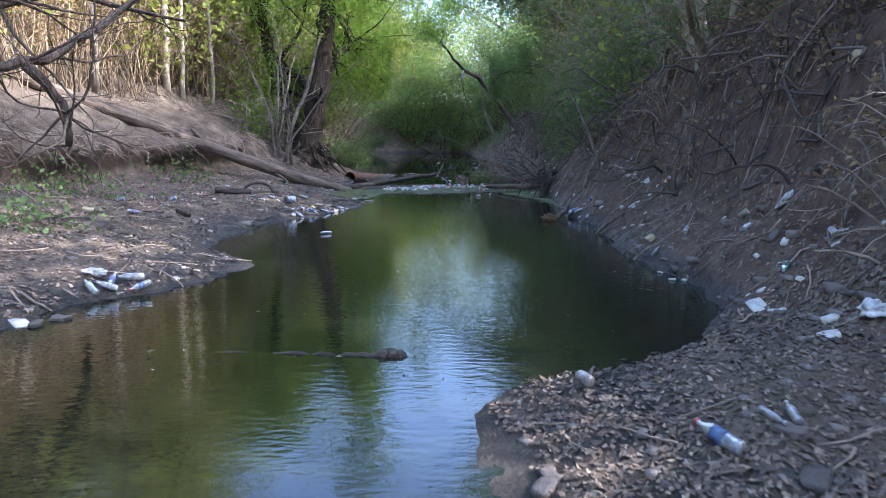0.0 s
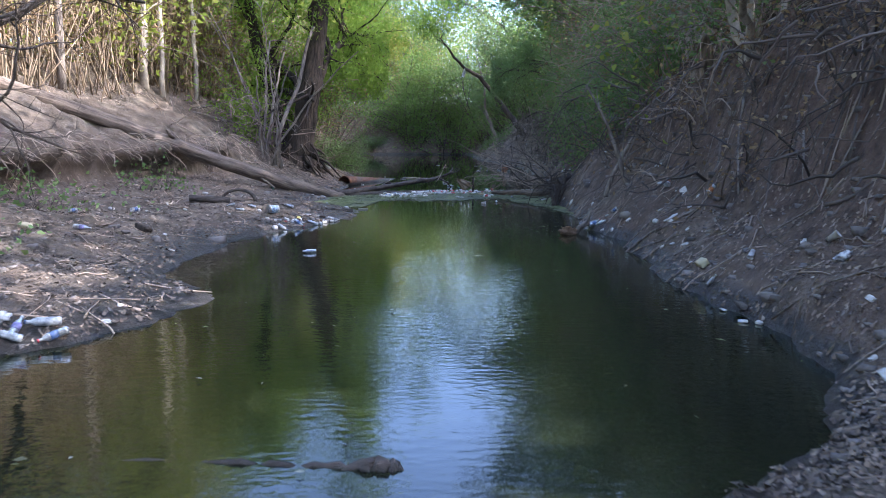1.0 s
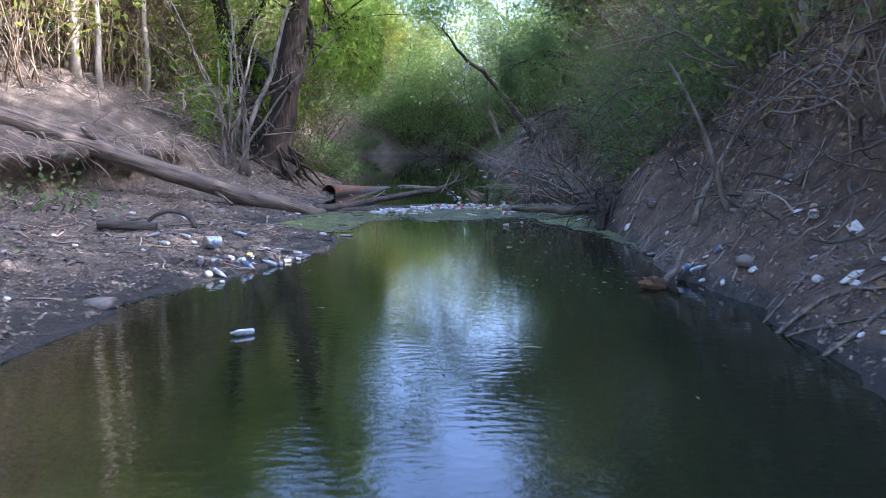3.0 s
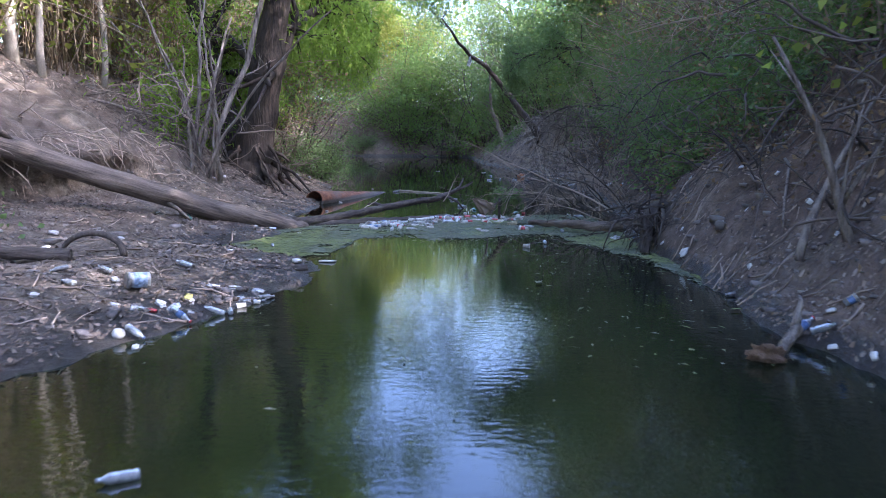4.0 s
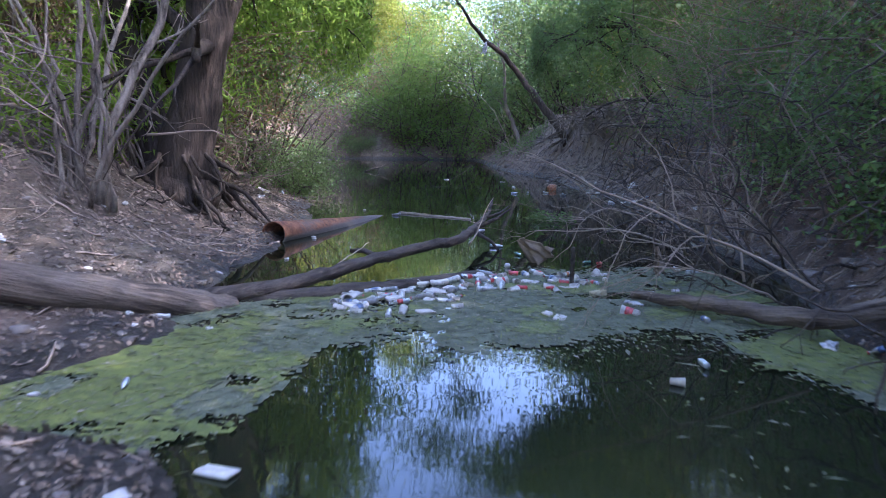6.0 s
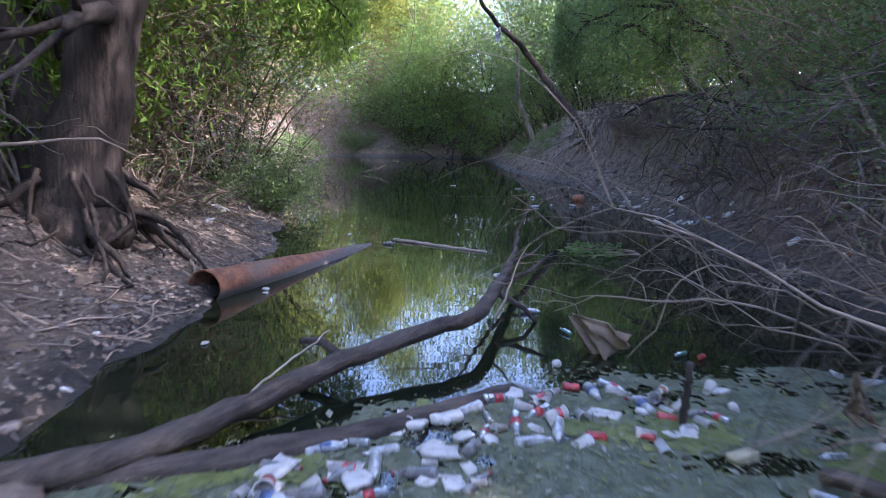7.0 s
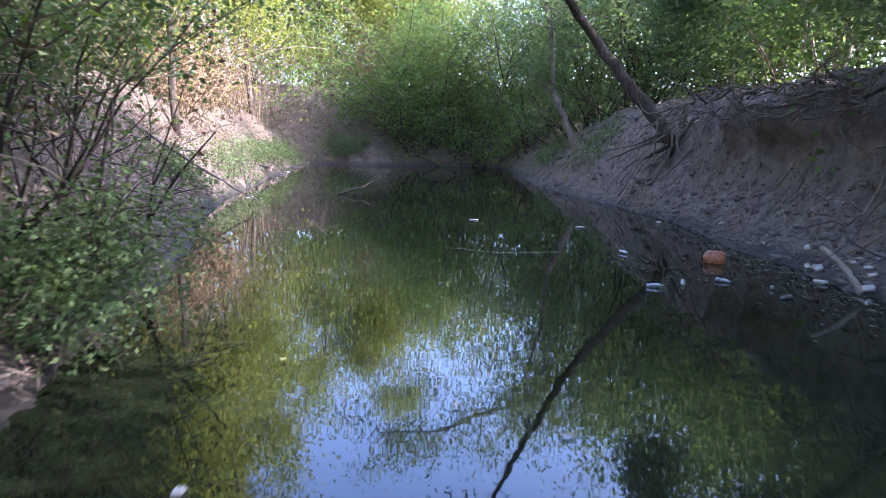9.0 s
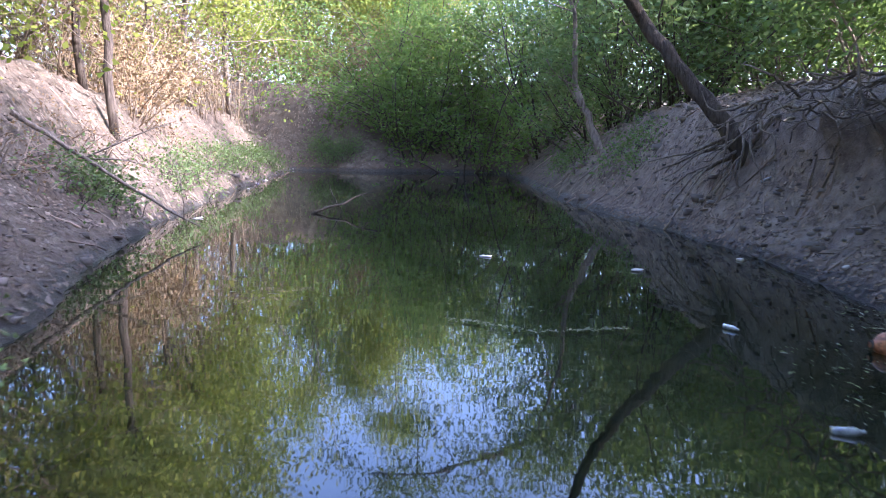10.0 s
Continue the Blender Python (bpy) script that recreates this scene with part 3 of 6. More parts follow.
for k, (x, y, h, r) in enumerate(((-6.85, 34.7, 7.5, 0.075), (-8.3, 36.5, 6.5, 0.08), (-9.4, 45.0, 8, 0.1), (-7.3, 53.0, 7.5, 0.09), (-5.2, 53.5, 7.0, 0.07), (-3.6, 53.2, 7.5, 0.08), (-8.8, 41, 8.5, 0.09), (-9.6, 38.5, 9.0, 0.1), (-9.0, 47.5, 9.0, 0.1), (-10.6, 43.0, 9.5, 0.1), (-8.6, 33.0, 8.0, 0.09))):
    z = ground_z(x, y) - 0.06
    tree("slender_tree", "slender tree with grey trunk and yellow-green crown", 0, [[(x, y, z, r), (x - 0.08, y, z + h * 0.3, r * 0.85), (x + 0.05, y, z + h * 0.6, r * 0.65), (x + 0.1, y, z + h, r * 0.25)]],
         LEAF_DRY if k == 9 else GREEN_YELLOW, BARK_TREE if k < 2 else BARK_GREY, 12000, (0.13, 0.036), 0.4, 0.3, 12, 2.2, 60 + k, 2, "trees at the far bend", from_part=0.35, kids=3)

# leaning tree on the undercut right bank
tree("leaning_tree", "slim tree leaning out over the creek from exposed roots", 0,
     [[(3.0, 32.2, 0.95, 0.14), (2.72, 32.3, 1.45, 0.12), (2.2, 32.6, 2.15, 0.105), (1.62, 32.8, 2.9, 0.09), (1.05, 32.4, 3.55, 0.075), (0.45, 31.0, 3.75, 0.06), (0.0, 30.2, 4.1, 0.045), (-0.5, 29.6, 4.7, 0.025)]],
     GREEN_DULL, BARK_TREE, 3000, (0.11, 0.02), 0.3, 0.5, 9, 1.5, 21, 2, from_part=0.5)
tree("slim_tree", "slim bare-stemmed tree on the bank beside the bushes", 0,
     [[(2.25, 37.2, 0.7, 0.09), (1.85, 37.5, 1.5, 0.075), (1.55, 37.7, 2.4, 0.06), (1.4, 37.6, 3.8, 0.04), (1.0, 37.5, 5.2, 0.02)]], GREEN_DULL, BARK_GREY, 4200, (0.1, 0.022), 0.3, 0.4, 8, 1.5, 22, 2, from_part=0.4)

for k, (x, y) in enumerate(((4.1, 27.2), (4.3, 25.4))):
    z = ground_z(x, y) - 0.06
    tree("drooping_tree", "small tree with fine green leaves drooping over the bank", 0,
         [[(x, y, z, 0.07), (x - 0.5, y + 0.1, z + 0.9, 0.06), (x - 1.3, y + 0.3, z + 1.5, 0.045), (x - 2.0, y + 0.5, z + 1.55, 0.03), (x - 2.6, y + 0.7, z + 1.3, 0.015)]],
         GREEN_DULL, BARK_TREE, 7500, (0.07, 0.014), 0.2, 0.5, 14, 0.9, 25 + k, 2, pull=(0, 0, -0.4), from_part=0.3)
tree("arching_tree", "tall slim tree arching over the creek with thin leafy branches", 0,
     [[(5.6, 43.5, 1.6, 0.16), (5.0, 43.3, 3.8, 0.14), (3.4, 43.0, 6.6, 0.11), (1.0, 42.8, 8.2, 0.08), (-1.5, 42.6, 8.9, 0.05), (-3.4, 42.4, 9.0, 0.03)]],
     GREEN_DULL, BARK_TREE, 6000, (0.13, 0.03), 0.34, 0.4, 22, 1.6, 23, 2, from_part=0.35)

# the wide green bushes at the bend
for k, (x, y, sx, sy, h, cnt) in enumerate(((-2.7, 48.4, 2.0, 1.8, 6.4, 17000), (-0.4, 47.6, 2.6, 2.2, 6.8, 18000), (2.2, 46.0, 3.0, 2.4, 6.6, 18000), (3.3, 42.0, 2.6, 2.8, 6.2, 17000), (4.0, 38.6, 2.2, 2.2, 5.0, 15000))):
    bush("willow_bush", "dense green willow bush reaching down to the water", (x, y), (sx, sy, h), GREEN_BUSH if k < 3 else GREEN_DULL, cnt, 34, (0.15, 0.034), 80 + k, hang=0.5, droop=0.4, clump=0.25)
for k, (x, y, sx, sy, h, cnt) in enumerate(((-8.0, 37.5, 1.3, 1.4, 2.2, 2600), (-10.2, 41.0, 1.4, 1.6, 2.4, 3000), (-10.4, 45.5, 1.4, 1.6, 2.4, 3000), (-7.0, 52.3, 1.6, 0.8, 2.4, 2600), (-4.8, 52.2, 1.6, 0.8, 2.2, 2200), (-7.6, 31.0, 1.2, 1.6, 1.6, 1500))):
    bush("sunny_scrub", "twiggy sunlit scrub on the bank top", (x, y), (sx, sy, h), GREEN_YELLOW if k % 2 else LEAF_DRY, cnt, 36, (0.09, 0.03), 340 + k, REED, hang=0.3, clump=0.2)
# hanging bush over the left shore
bush("hanging_bush", "leafy green bush hanging over the muddy shore", (-3.45, 23.9), (0.5, 0.6, 1.25), GREEN_DULL, 9000, 22, (0.045, 0.013), 91, hang=1.3, droop=0.4, clump=0.12)
bush("leaning_brush", "thin grey brush leaning down the bank", (-4.6, 21.8), (1.4, 1.2, 1.4), GREEN_DULL, 2600, 60, (0.06, 0.012), 92, TWIG, hang=0.9)
bush("vine_tangle", "tangle of sunlit green vines on the bank", (-4.3, 24.6), (1.0, 0.8, 3.2), GREEN_DULL, 16000, 26, (0.055, 0.016), 93, hang=0.5, clump=0.2, low=1.5)
bush("vine_tangle", "tangle of green vines hanging from the bank top", (-4.2, 26.0), (1.0, 1.0, 3.2), GREEN_DULL, 6000, 14, (0.055, 0.016), 97, hang=0.5, clump=0.2, low=1.6)
bush("dry_vine_tangle", "tangle of dry brown vines and leaves", (-5.3, 23.4), (1.5, 1.3, 3.0), LEAF_DRY, 14000, 50, (0.06, 0.016), 94, TWIG, hang=0.6, clump=0.2)
bush("vine_tangle", "tangle of sunlit green vines on the bank", (-6.7, 25.2), (1.7, 1.5, 4.4), GREEN_DULL, 20000, 30, (0.075, 0.022), 95, hang=0.4, clump=0.22)
bush("dry_vine_tangle", "tangle of dry brown vines and leaves", (-6.2, 21.8), (1.6, 1.3, 3.4), LEAF_DRY, 8000, 50, (0.07, 0.022), 96, TWIG, hang=0.6, clump=0.25)
for k, (x, y, sx, sy, h, cnt) in enumerate(((-5.9, 36.0, 1.4, 3.5, 0.45, 1800), (-6.6, 40.5, 1.6, 3.5, 0.5, 2400), (-7.0, 44.5, 1.6, 2.4, 0.35, 2600), (-5.3, 47.7, 1.5, 0.9, 0.7, 3600), (3.2, 16.4, 1.1, 1.6, 0.3, 2600), (3.5, 19.2, 1.1, 1.8, 0.32, 2600), (2.9, 13.9, 0.7, 1.2, 0.25, 1500), (-5.6, 31.5, 1.0, 2.6, 0.3, 1800), (2.4, 36.0, 1.2, 2.6, 0.18, 1500), (2.0, 40.0, 1.2, 3.0, 0.25, 1500), (-4.3, 9.6, 1.3, 1.6, 0.14, 500), (-3.7, 7.6, 1.2, 1.4, 0.12, 450), (-4.2, 12.6, 0.8, 1.2, 0.12, 260))):
    bush("low_herbs", "low green herbs along the bank", (x, y), (sx, sy, h), GREEN_DULL, cnt, 40, (0.06, 0.02), 110 + k, category="herbs", group="herbs on the banks")

# dry tufts and low scrub down the far slope
for k, (x, y, sx, sy, h, cnt) in enumerate(((-5.7, 27.6, 0.9, 1.4, 0.45, 1500), (-6.1, 30.2, 1.0, 1.6, 0.5, 1700), (-6.6, 33.0, 1.0, 1.8, 0.5, 1700), (-7.3, 38.2, 1.0, 2.0, 0.5, 1700))):
    bush("dry_tuft", "low tangle of dry grass and twigs on the slope", (x, y), (sx, sy, h), LEAF_DRY, cnt // 3, 30, (0.06, 0.01), 560 + k, TWIG, category="grass", group="herbs on the banks", hang=0.8, clump=0.12)

# right bank: shrubs in shade, dry brush above
for k, (x, y, sx, sy, h, cnt, mat) in enumerate(((3.7, 17.4, 1.4, 1.6, 1.5, 11000, GREEN_DULL), (3.4, 15.6, 1.1, 1.2, 1.1, 8000, GREEN_BUSH), (3.9, 20.2, 1.3, 1.8, 1.9, 11000, GREEN_DULL), (3.3, 13.2, 0.9, 1.2, 1.3, 6500, GREEN_DULL),
                                                 (3.2, 10.2, 0.8, 1.0, 1.3, 2600, GREEN_DULL), (4.2, 23.2, 1.2, 1.8, 2.2, 6500, GREEN_DULL), (4.6, 27.0, 1.2, 2.4, 2.6, 8000, GREEN_DULL))):
    bush("shade_shrub", "dull green shrub on the shaded bank", (x, y), (sx, sy, h), mat, cnt, 26, (0.06, 0.013), 130 + k, TWIG, hang=0.5, clump=0.17)
for k, (x, y, sx, sy, h, cnt) in enumerate(((3.6, 6.6, 1.2, 1.2, 1.6, 500), (4.2, 11.8, 1.5, 1.5, 2.6, 1800), (4.6, 14.8, 1.6, 2.0, 3.0, 2600), (4.8, 18.2, 1.6, 2.0, 3.2, 2600), (4.2, 8.6, 1.6, 2.0, 2.8, 2200), (5.0, 22.0, 1.6, 2.4, 3.0, 2400))):
    bush("dead_brush", "bare brown tangle of dead brush on the bank", (x, y), (sx, sy, h), LEAF_DRY, cnt, 60, (0.06, 0.02), 150 + k, TWIG, category="brush", group="dead brush on the bank", hang=0.7, clump=0.15)
for k in range(16):
    r = np.random.default_rng(900 + k)
    y = 5.6 + k * 1.25 + r.uniform(-0.3, 0.3)
    bush("dead_brush", "low grey tangle of dead brush on the steep bank", (float(along(BANK_R, y, 4)) + r.uniform(-0.25, 0.2), y), (0.7, 0.8, r.uniform(0.5, 1.0)), LEAF_DRY, 350, 18, (0.05, 0.014), 920 + k, TWIG if k % 4 == 0 else TWIG_DARK, category="brush", group="dead brush on the bank", hang=1.2, clump=0.12)
# right rim trees whose crowns shade the creek, several added out of view to block sun
for k, (x, y, h, r) in enumerate(((4.9, -1.5, 10.0, 0.15), (5.6, 4.0, 10.5, 0.16), (6.4, 9.0, 11.5, 0.18), (5.8, 13.5, 10.5, 0.15), (6.4, 18.0, 11.5, 0.18), (6.0, 22.5, 10.5, 0.15), (6.2, 0.5, 10.0, 0.15), (7.2, 26.8, 7.0, 0.12), (7.0, 30.6, 6.5, 0.12), (10.5, 41.0, 7.0, 0.12), (9.5, 46.5, 8.0, 0.13), (5.9, 2.2, 10.5, 0.14), (6.3, 6.5, 11.0, 0.15), (5.9, 11.2, 11.0, 0.15), (6.2, 15.6, 10.5, 0.14))):
    z = ground_z(x, y) - 0.06
    tree("shade_tree", "tree with thin trunk above the bank, loose crown placed for shade", 0, [[(x, y, z, r), (x - 0.25, y, z + h * 0.3, r * 0.85), (x - 0.9, y, z + h * 0.55, r * 0.65), (x - 2.3, y, z + h * 0.8, r * 0.25)]],
         GREEN_DULL if k % 2 else GREEN_BUSH, BARK_GREY, 12000, (0.14, 0.042), 0.45, 0.4, 16, 2.7, 170 + k, 2, "trees on the rim", from_part=0.5 if y > 26 else 0.3, kids=4, cap=(9.5 if y < 13 else 8.9 if y < 16.5 else 6.6 if y < 20 else 10.2) if y < 25 else None)
# trees beyond the left rim and behind the start, added mostly unseen to cut skylight
for k, (x, y, h, r) in enumerate(((-9.5, 1.0, 9.5, 0.14), (-10.2, 8.0, 10.0, 0.15), (-10.0, 15.0, 10.5, 0.15), (-9.8, 22.0, 10.0, 0.15), (-11.5, 28.5, 9.5, 0.14), (-5.0, -7.0, 10.0, 0.15), (1.0, -10.0, 10.0, 0.15), (5.5, -6.0, 10.0, 0.15), (-9.0, -3.5, 9.5, 0.14))):
    z = ground_z(x, y) - 0.06
    tree("shade_tree", "tree with thin trunk and sunlit crown, added to block skylight", 0, [[(x, y, z, r), (x + 0.15, y, z + h * 0.3, r * 0.85), (x + 0.3, y, z + h * 0.6, r * 0.65), (x + 0.5, y, z + h, r * 0.25)]],
         GREEN_YELLOW, BARK_GREY, 9000, (0.17, 0.05), 0.5, 0.4, 15, 2.7, 240 + k, 2, "trees on the rim", from_part=0.3, kids=4)
# low crowns that reach out over the shaded shore; the last is trimmed to let sun past
for k, (x, y, h, r) in enumerate(((5.0, 26.6, 5.4, 0.12), (5.8, 28.8, 7.2, 0.12), (4.9, 16.2, 6.6, 0.1), (4.7, 20.4, 6.2, 0.1))):
    z = ground_z(x, y) - 0.06
    tree("overhanging_tree", "slim tree whose dull green crown hangs over the creek", 0, [[(x, y, z, r), (x - 0.15, y, z + h * 0.25, r * 0.85), (x - 0.8, y + 0.1, z + h * 0.46, r * 0.65), (x - 2.1, y, z + h * 0.66, r * 0.4), (x - 3.2, y, z + h * 0.8, r * 0.2)]],
         GREEN_DULL, BARK_GREY, 17000 if k < 2 else 9000, (0.12, 0.03), 0.3, 0.5, 20, 1.4, 520 + k, 2, "trees on the rim", pull=(0, 0, -0.25), from_part=0.42, kids=4, cap=6.6 if k == 3 else None)
# woods that close the view behind the banks
for k, (x, y) in enumerate(((11, 4), (11.5, 11), (11, 18), (12, 24), (15, 31), (15, 38), (14, 46), (12, 53), (-5, 63), (-13, 60), (-14, 24), (-13.5, 16), (-13, 8), (-13.5, 0))):
    bush("back_thicket", "dense green thicket closing the view", (x, y), (3.2, 3.6, 7.5 if x > 13 else 8.0), GREEN_YELLOW if x < 0 else GREEN_BUSH, 7000, 30, (0.26, 0.085), 260 + k, TWIG, hang=0.2, clump=0.55, group="woods behind the banks")
# sunny thicket behind the right bank
for k, (x, y, sx, sy, h, cnt) in enumerate(((6.2, 34.0, 2.2, 3.0, 4.4, 15000), (6.8, 39.5, 2.6, 3.0, 5.2, 14000), (7.4, 29.5, 2.2, 3.0, 4.6, 14000), (7.2, 24.0, 2.4, 3.0, 4.2, 7000), (7.2, 18.0, 2.4, 3.5, 4.0, 6000), (6.8, 12.0, 2.4, 3.5, 4.0, 5500), (6.6, 6.0, 2.4, 3.0, 3.6, 4500))):
    bush("thicket", "leafy green thicket behind the bank", (x, y), (sx, sy, h), GREEN_BUSH if k < 3 else GREEN_YELLOW, cnt, 26, (0.12, 0.04), 190 + k, TWIG, hang=0.2, clump=0.35)
# left thicket behind the rim
for k, (x, y, sx, sy, h, cnt) in enumerate(((-8.0, 12.0, 2.4, 3.0, 4.2, 5200), (-8.2, 17.0, 2.4, 3.0, 4.8, 6500), (-7.4, 21.5, 2.4, 2.6, 5.0, 8000), (-9.4, 27.5, 2.4, 3.0, 5.2, 9000), (-10.2, 32.0, 2.2, 3.0, 4.6, 8000), (-8.2, 7.5, 2.4, 2.6, 4.0, 4000), (-10.8, 37.0, 2.6, 3.5, 6.0, 9000), (-11.5, 44.0, 2.6, 3.5, 6.5, 9000), (-7.0, 57.5, 3.5, 2.0, 8.0, 12000), (-1.0, 55.0, 3.5, 2.0, 6.5, 10000), (4.5, 52.0, 3.0, 3.0, 6.0, 10000), (-11.5, 54.0, 3.0, 3.0, 8.5, 15000), (-3.8, 57.0, 2.5, 2.0, 8.5, 12000), (-11.8, 31.0, 2.2, 3.0, 6.5, 9000), (-15, 48, 3, 4, 9, 9000), (-15, 38, 3, 4, 8, 9000))):
    bush("thicket", "sunlit yellow-green thicket behind the bank", (x, y), (sx, sy, h), GREEN_YELLOW, cnt, 30, (0.13, 0.042), 210 + k, TWIG, hang=0.2, clump=0.4)

# dry reeds and thin canes, too many to count
def canes(name, label, boxes, per, height, mat, seed, leaf=0, leaf_mat=None, lean=0.16):
    rng = np.random.default_rng(seed)
    acc, tips = Acc(), []
    for x0, x1, y0, y1 in boxes:
        for _ in range(int(per * (x1 - x0) * (y1 - y0))):
            x, y = rng.uniform(x0, x1), rng.uniform(y0, y1)
            h = height * rng.uniform(0.35, 1.15)
            p = wander((x, y, ground_z(x, y) - 0.03), (rng.normal(0, lean), rng.normal(0, lean), 1), h, 6, 0.06, rng)
            acc.tube(p, np.linspace(0.011, 0.003, 6) * rng.uniform(0.5, 1.4), 4)
            tips.extend(p[2:])
    tagged(acc.build(name, mat), label, "brush", kind="stuff")
    if leaf:
        acc = Acc()
        t = np.asarray(tips)
        acc.leaves(t[rng.integers(0, len(t), leaf)] + rng.normal(0, 0.12, (leaf, 3)), rng, 0.12, 0.014, 0.4)
        tagged(acc.build(name + "_leaves", leaf_mat), "dry tan leaves hanging on canes", "leaves", kind="stuff")


canes("dry_canes", "tall dry tan canes along the rim", ((-8.6, -5.9, 8.0, 22.0),), 24, 3.6, REED, 301, 20000, LEAF_DRY, 0.26)
canes("far_canes", "tall pale dry canes at the far bend", ((-9.5, -2.5, 51.5, 54.0), (-10.5, -8.5, 36, 50)), 14, 3.0, REED, 302, 9000, LEAF_DRY, 0.24)
canes("right_canes", "dry brown canes above the shaded bank", ((4.2, 6.5, 5.0, 27.0),), 12, 2.4, TWIG, 303, 9000, LEAF_DRY, 0.3)

# ---- logs, limb, pipe ----
def log_thing(name, label, line, mat, seed, sides=18, category="log", rough=0.07, group=""):
    rng = np.random.default_rng(seed)
    ln = np.array(line, float)
    n = 7 * (len(ln) - 1) + 1
    s = np.linspace(0, len(ln) - 1, n)
    p = np.stack([np.interp(s, np.arange(len(ln)), ln[:, k]) for k in range(4)], 1)
    for _ in range(2):
        p[1:-1] = (p[:-2] + 2 * p[1:-1] + p[2:]) / 4
    p[1:-1, :3] += rng.normal(0, 0.006, (n - 2, 3))
    m = Matrix.Translation(p[0, :3]) @ Vector(p[-1, :3] - p[0, :3]).to_track_quat("Z", "Y").to_matrix().to_4x4()
    inv = np.array(m.inverted())
    acc = Acc()
    acc.tube(p[:, :3] @ inv[:3, :3].T + inv[:3, 3], p[:, 3], sides, rng, rough)
    ob = tagged(acc.build(name, mat), label, category, group)
    ob.matrix_basis = m
    return ob


log_thing("fallen_log", "long grey fallen tree trunk lying down the bank", [(-6.3, 12.0, 1.93, 0.092), (-5.05, 13.1, 1.33, 0.106), (-4.0, 14.0, 0.80, 0.108), (-3.0, 14.85, 0.33, 0.11), (-2.3, 15.5, 0.06, 0.105), (-2.05, 15.75, -0.03, 0.09)], LOG_MAT, 1)
log_thing("bent_limb", "bent bare limb rising from the dam over the water", [(-2.35, 15.6, 0.03, 0.075), (-1.67, 16.06, 0.08, 0.055), (-1.17, 16.87, 0.13, 0.05), (-0.45, 17.55, 0.2, 0.045), (-0.26, 18.5, 0.2, 0.037), (-0.1, 19.4, 0.23, 0.023), (0.0, 20.06, 0.35, 0.012)], WOOD_WET, 2, 12, "branch")
log_thing("sunken_log", "dark wet log lying along the dam", [(-2.1, 15.85, 0.0, 0.06), (-1.5, 16.0, 0.01, 0.06), (-0.95, 16.3, 0.01, 0.055), (-0.3, 16.85, 0.0, 0.045)], WOOD_WET, 3, 10)
log_thing("right_log", "bare grey log at the foot of the bank", [(0.75, 15.95, 0.05, 0.03), (1.2, 15.45, 0.1, 0.05), (1.6, 15.0, 0.12, 0.06), (2.1, 14.75, 0.35, 0.06)], LOG_MAT, 4, 10)
log_thing("floating_pole", "pale stripped pole floating on the water", [(-1.28, 21.57, 0.012, 0.02), (-0.75, 21.22, 0.012, 0.018), (-0.25, 20.87, 0.008, 0.012)], BARK_PALE, 5, 8, "stick")
log_thing("sunken_branch", "dark sunken branch breaking the surface", [(-1.15, 4.98, -0.012, 0.008), (-0.6, 4.95, -0.004, 0.01), (-0.3, 4.93, 0.0, 0.016), (-0.2, 4.93, 0.0, 0.03), (-0.12, 4.93, -0.005, 0.02)], WOOD_WET, 15, 8, "branch", 0.2)
log_thing("short_log", "short broken log resting on the bank", [(3.1, 26.1, 0.85, 0.1), (3.25, 25.5, 0.6, 0.11), (3.4, 24.9, 0.42, 0.1)], LOG_MAT, 6, 12)

def stub(log, line, mat, seed, name="side_branch"):
    """A broken side branch of a log, given in the place's own measures."""
    inv = np.array(log.matrix_basis.inverted())
    ln = np.array(line, float)
    acc = Acc()
    acc.tube(ln[:, :3] @ inv[:3, :3].T + inv[:3, 3], ln[:, 3], 8, np.random.default_rng(seed), 0.08)
    return part(name, acc, mat, log)


limb = bpy.data.objects["bent_limb"]
stub(limb, [(-0.28, 18.4, 0.2, 0.026), (-0.05, 18.45, 0.3, 0.018), (0.12, 18.62, 0.4, 0.007)], WOOD_WET, 71)
stub(limb, [(-0.3, 18.2, 0.19, 0.024), (-0.12, 18.12, 0.1, 0.018), (-0.02, 18.15, -0.03, 0.012)], WOOD_WET, 72)
stub(limb, [(-1.15, 16.9, 0.13, 0.03), (-1.3, 17.1, 0.16, 0.026), (-1.42, 17.14, 0.15, 0.02)], WOOD_WET, 73)
stub(limb, [(-0.15, 19.15, 0.22, 0.02), (0.05, 19.3, 0.27, 0.013), (0.16, 19.5, 0.33, 0.005)], WOOD_WET, 74)
trunk_log = bpy.data.objects["fallen_log"]
stub(trunk_log, [(-4.3, 13.75, 0.98, 0.04), (-4.35, 13.6, 1.12, 0.034), (-4.36, 13.5, 1.2, 0.02)], LOG_MAT, 75)
stub(trunk_log, [(-3.3, 14.6, 0.42, 0.03), (-3.1, 14.45, 0.34, 0.02), (-2.95, 14.35, 0.25, 0.012)], LOG_MAT, 76)


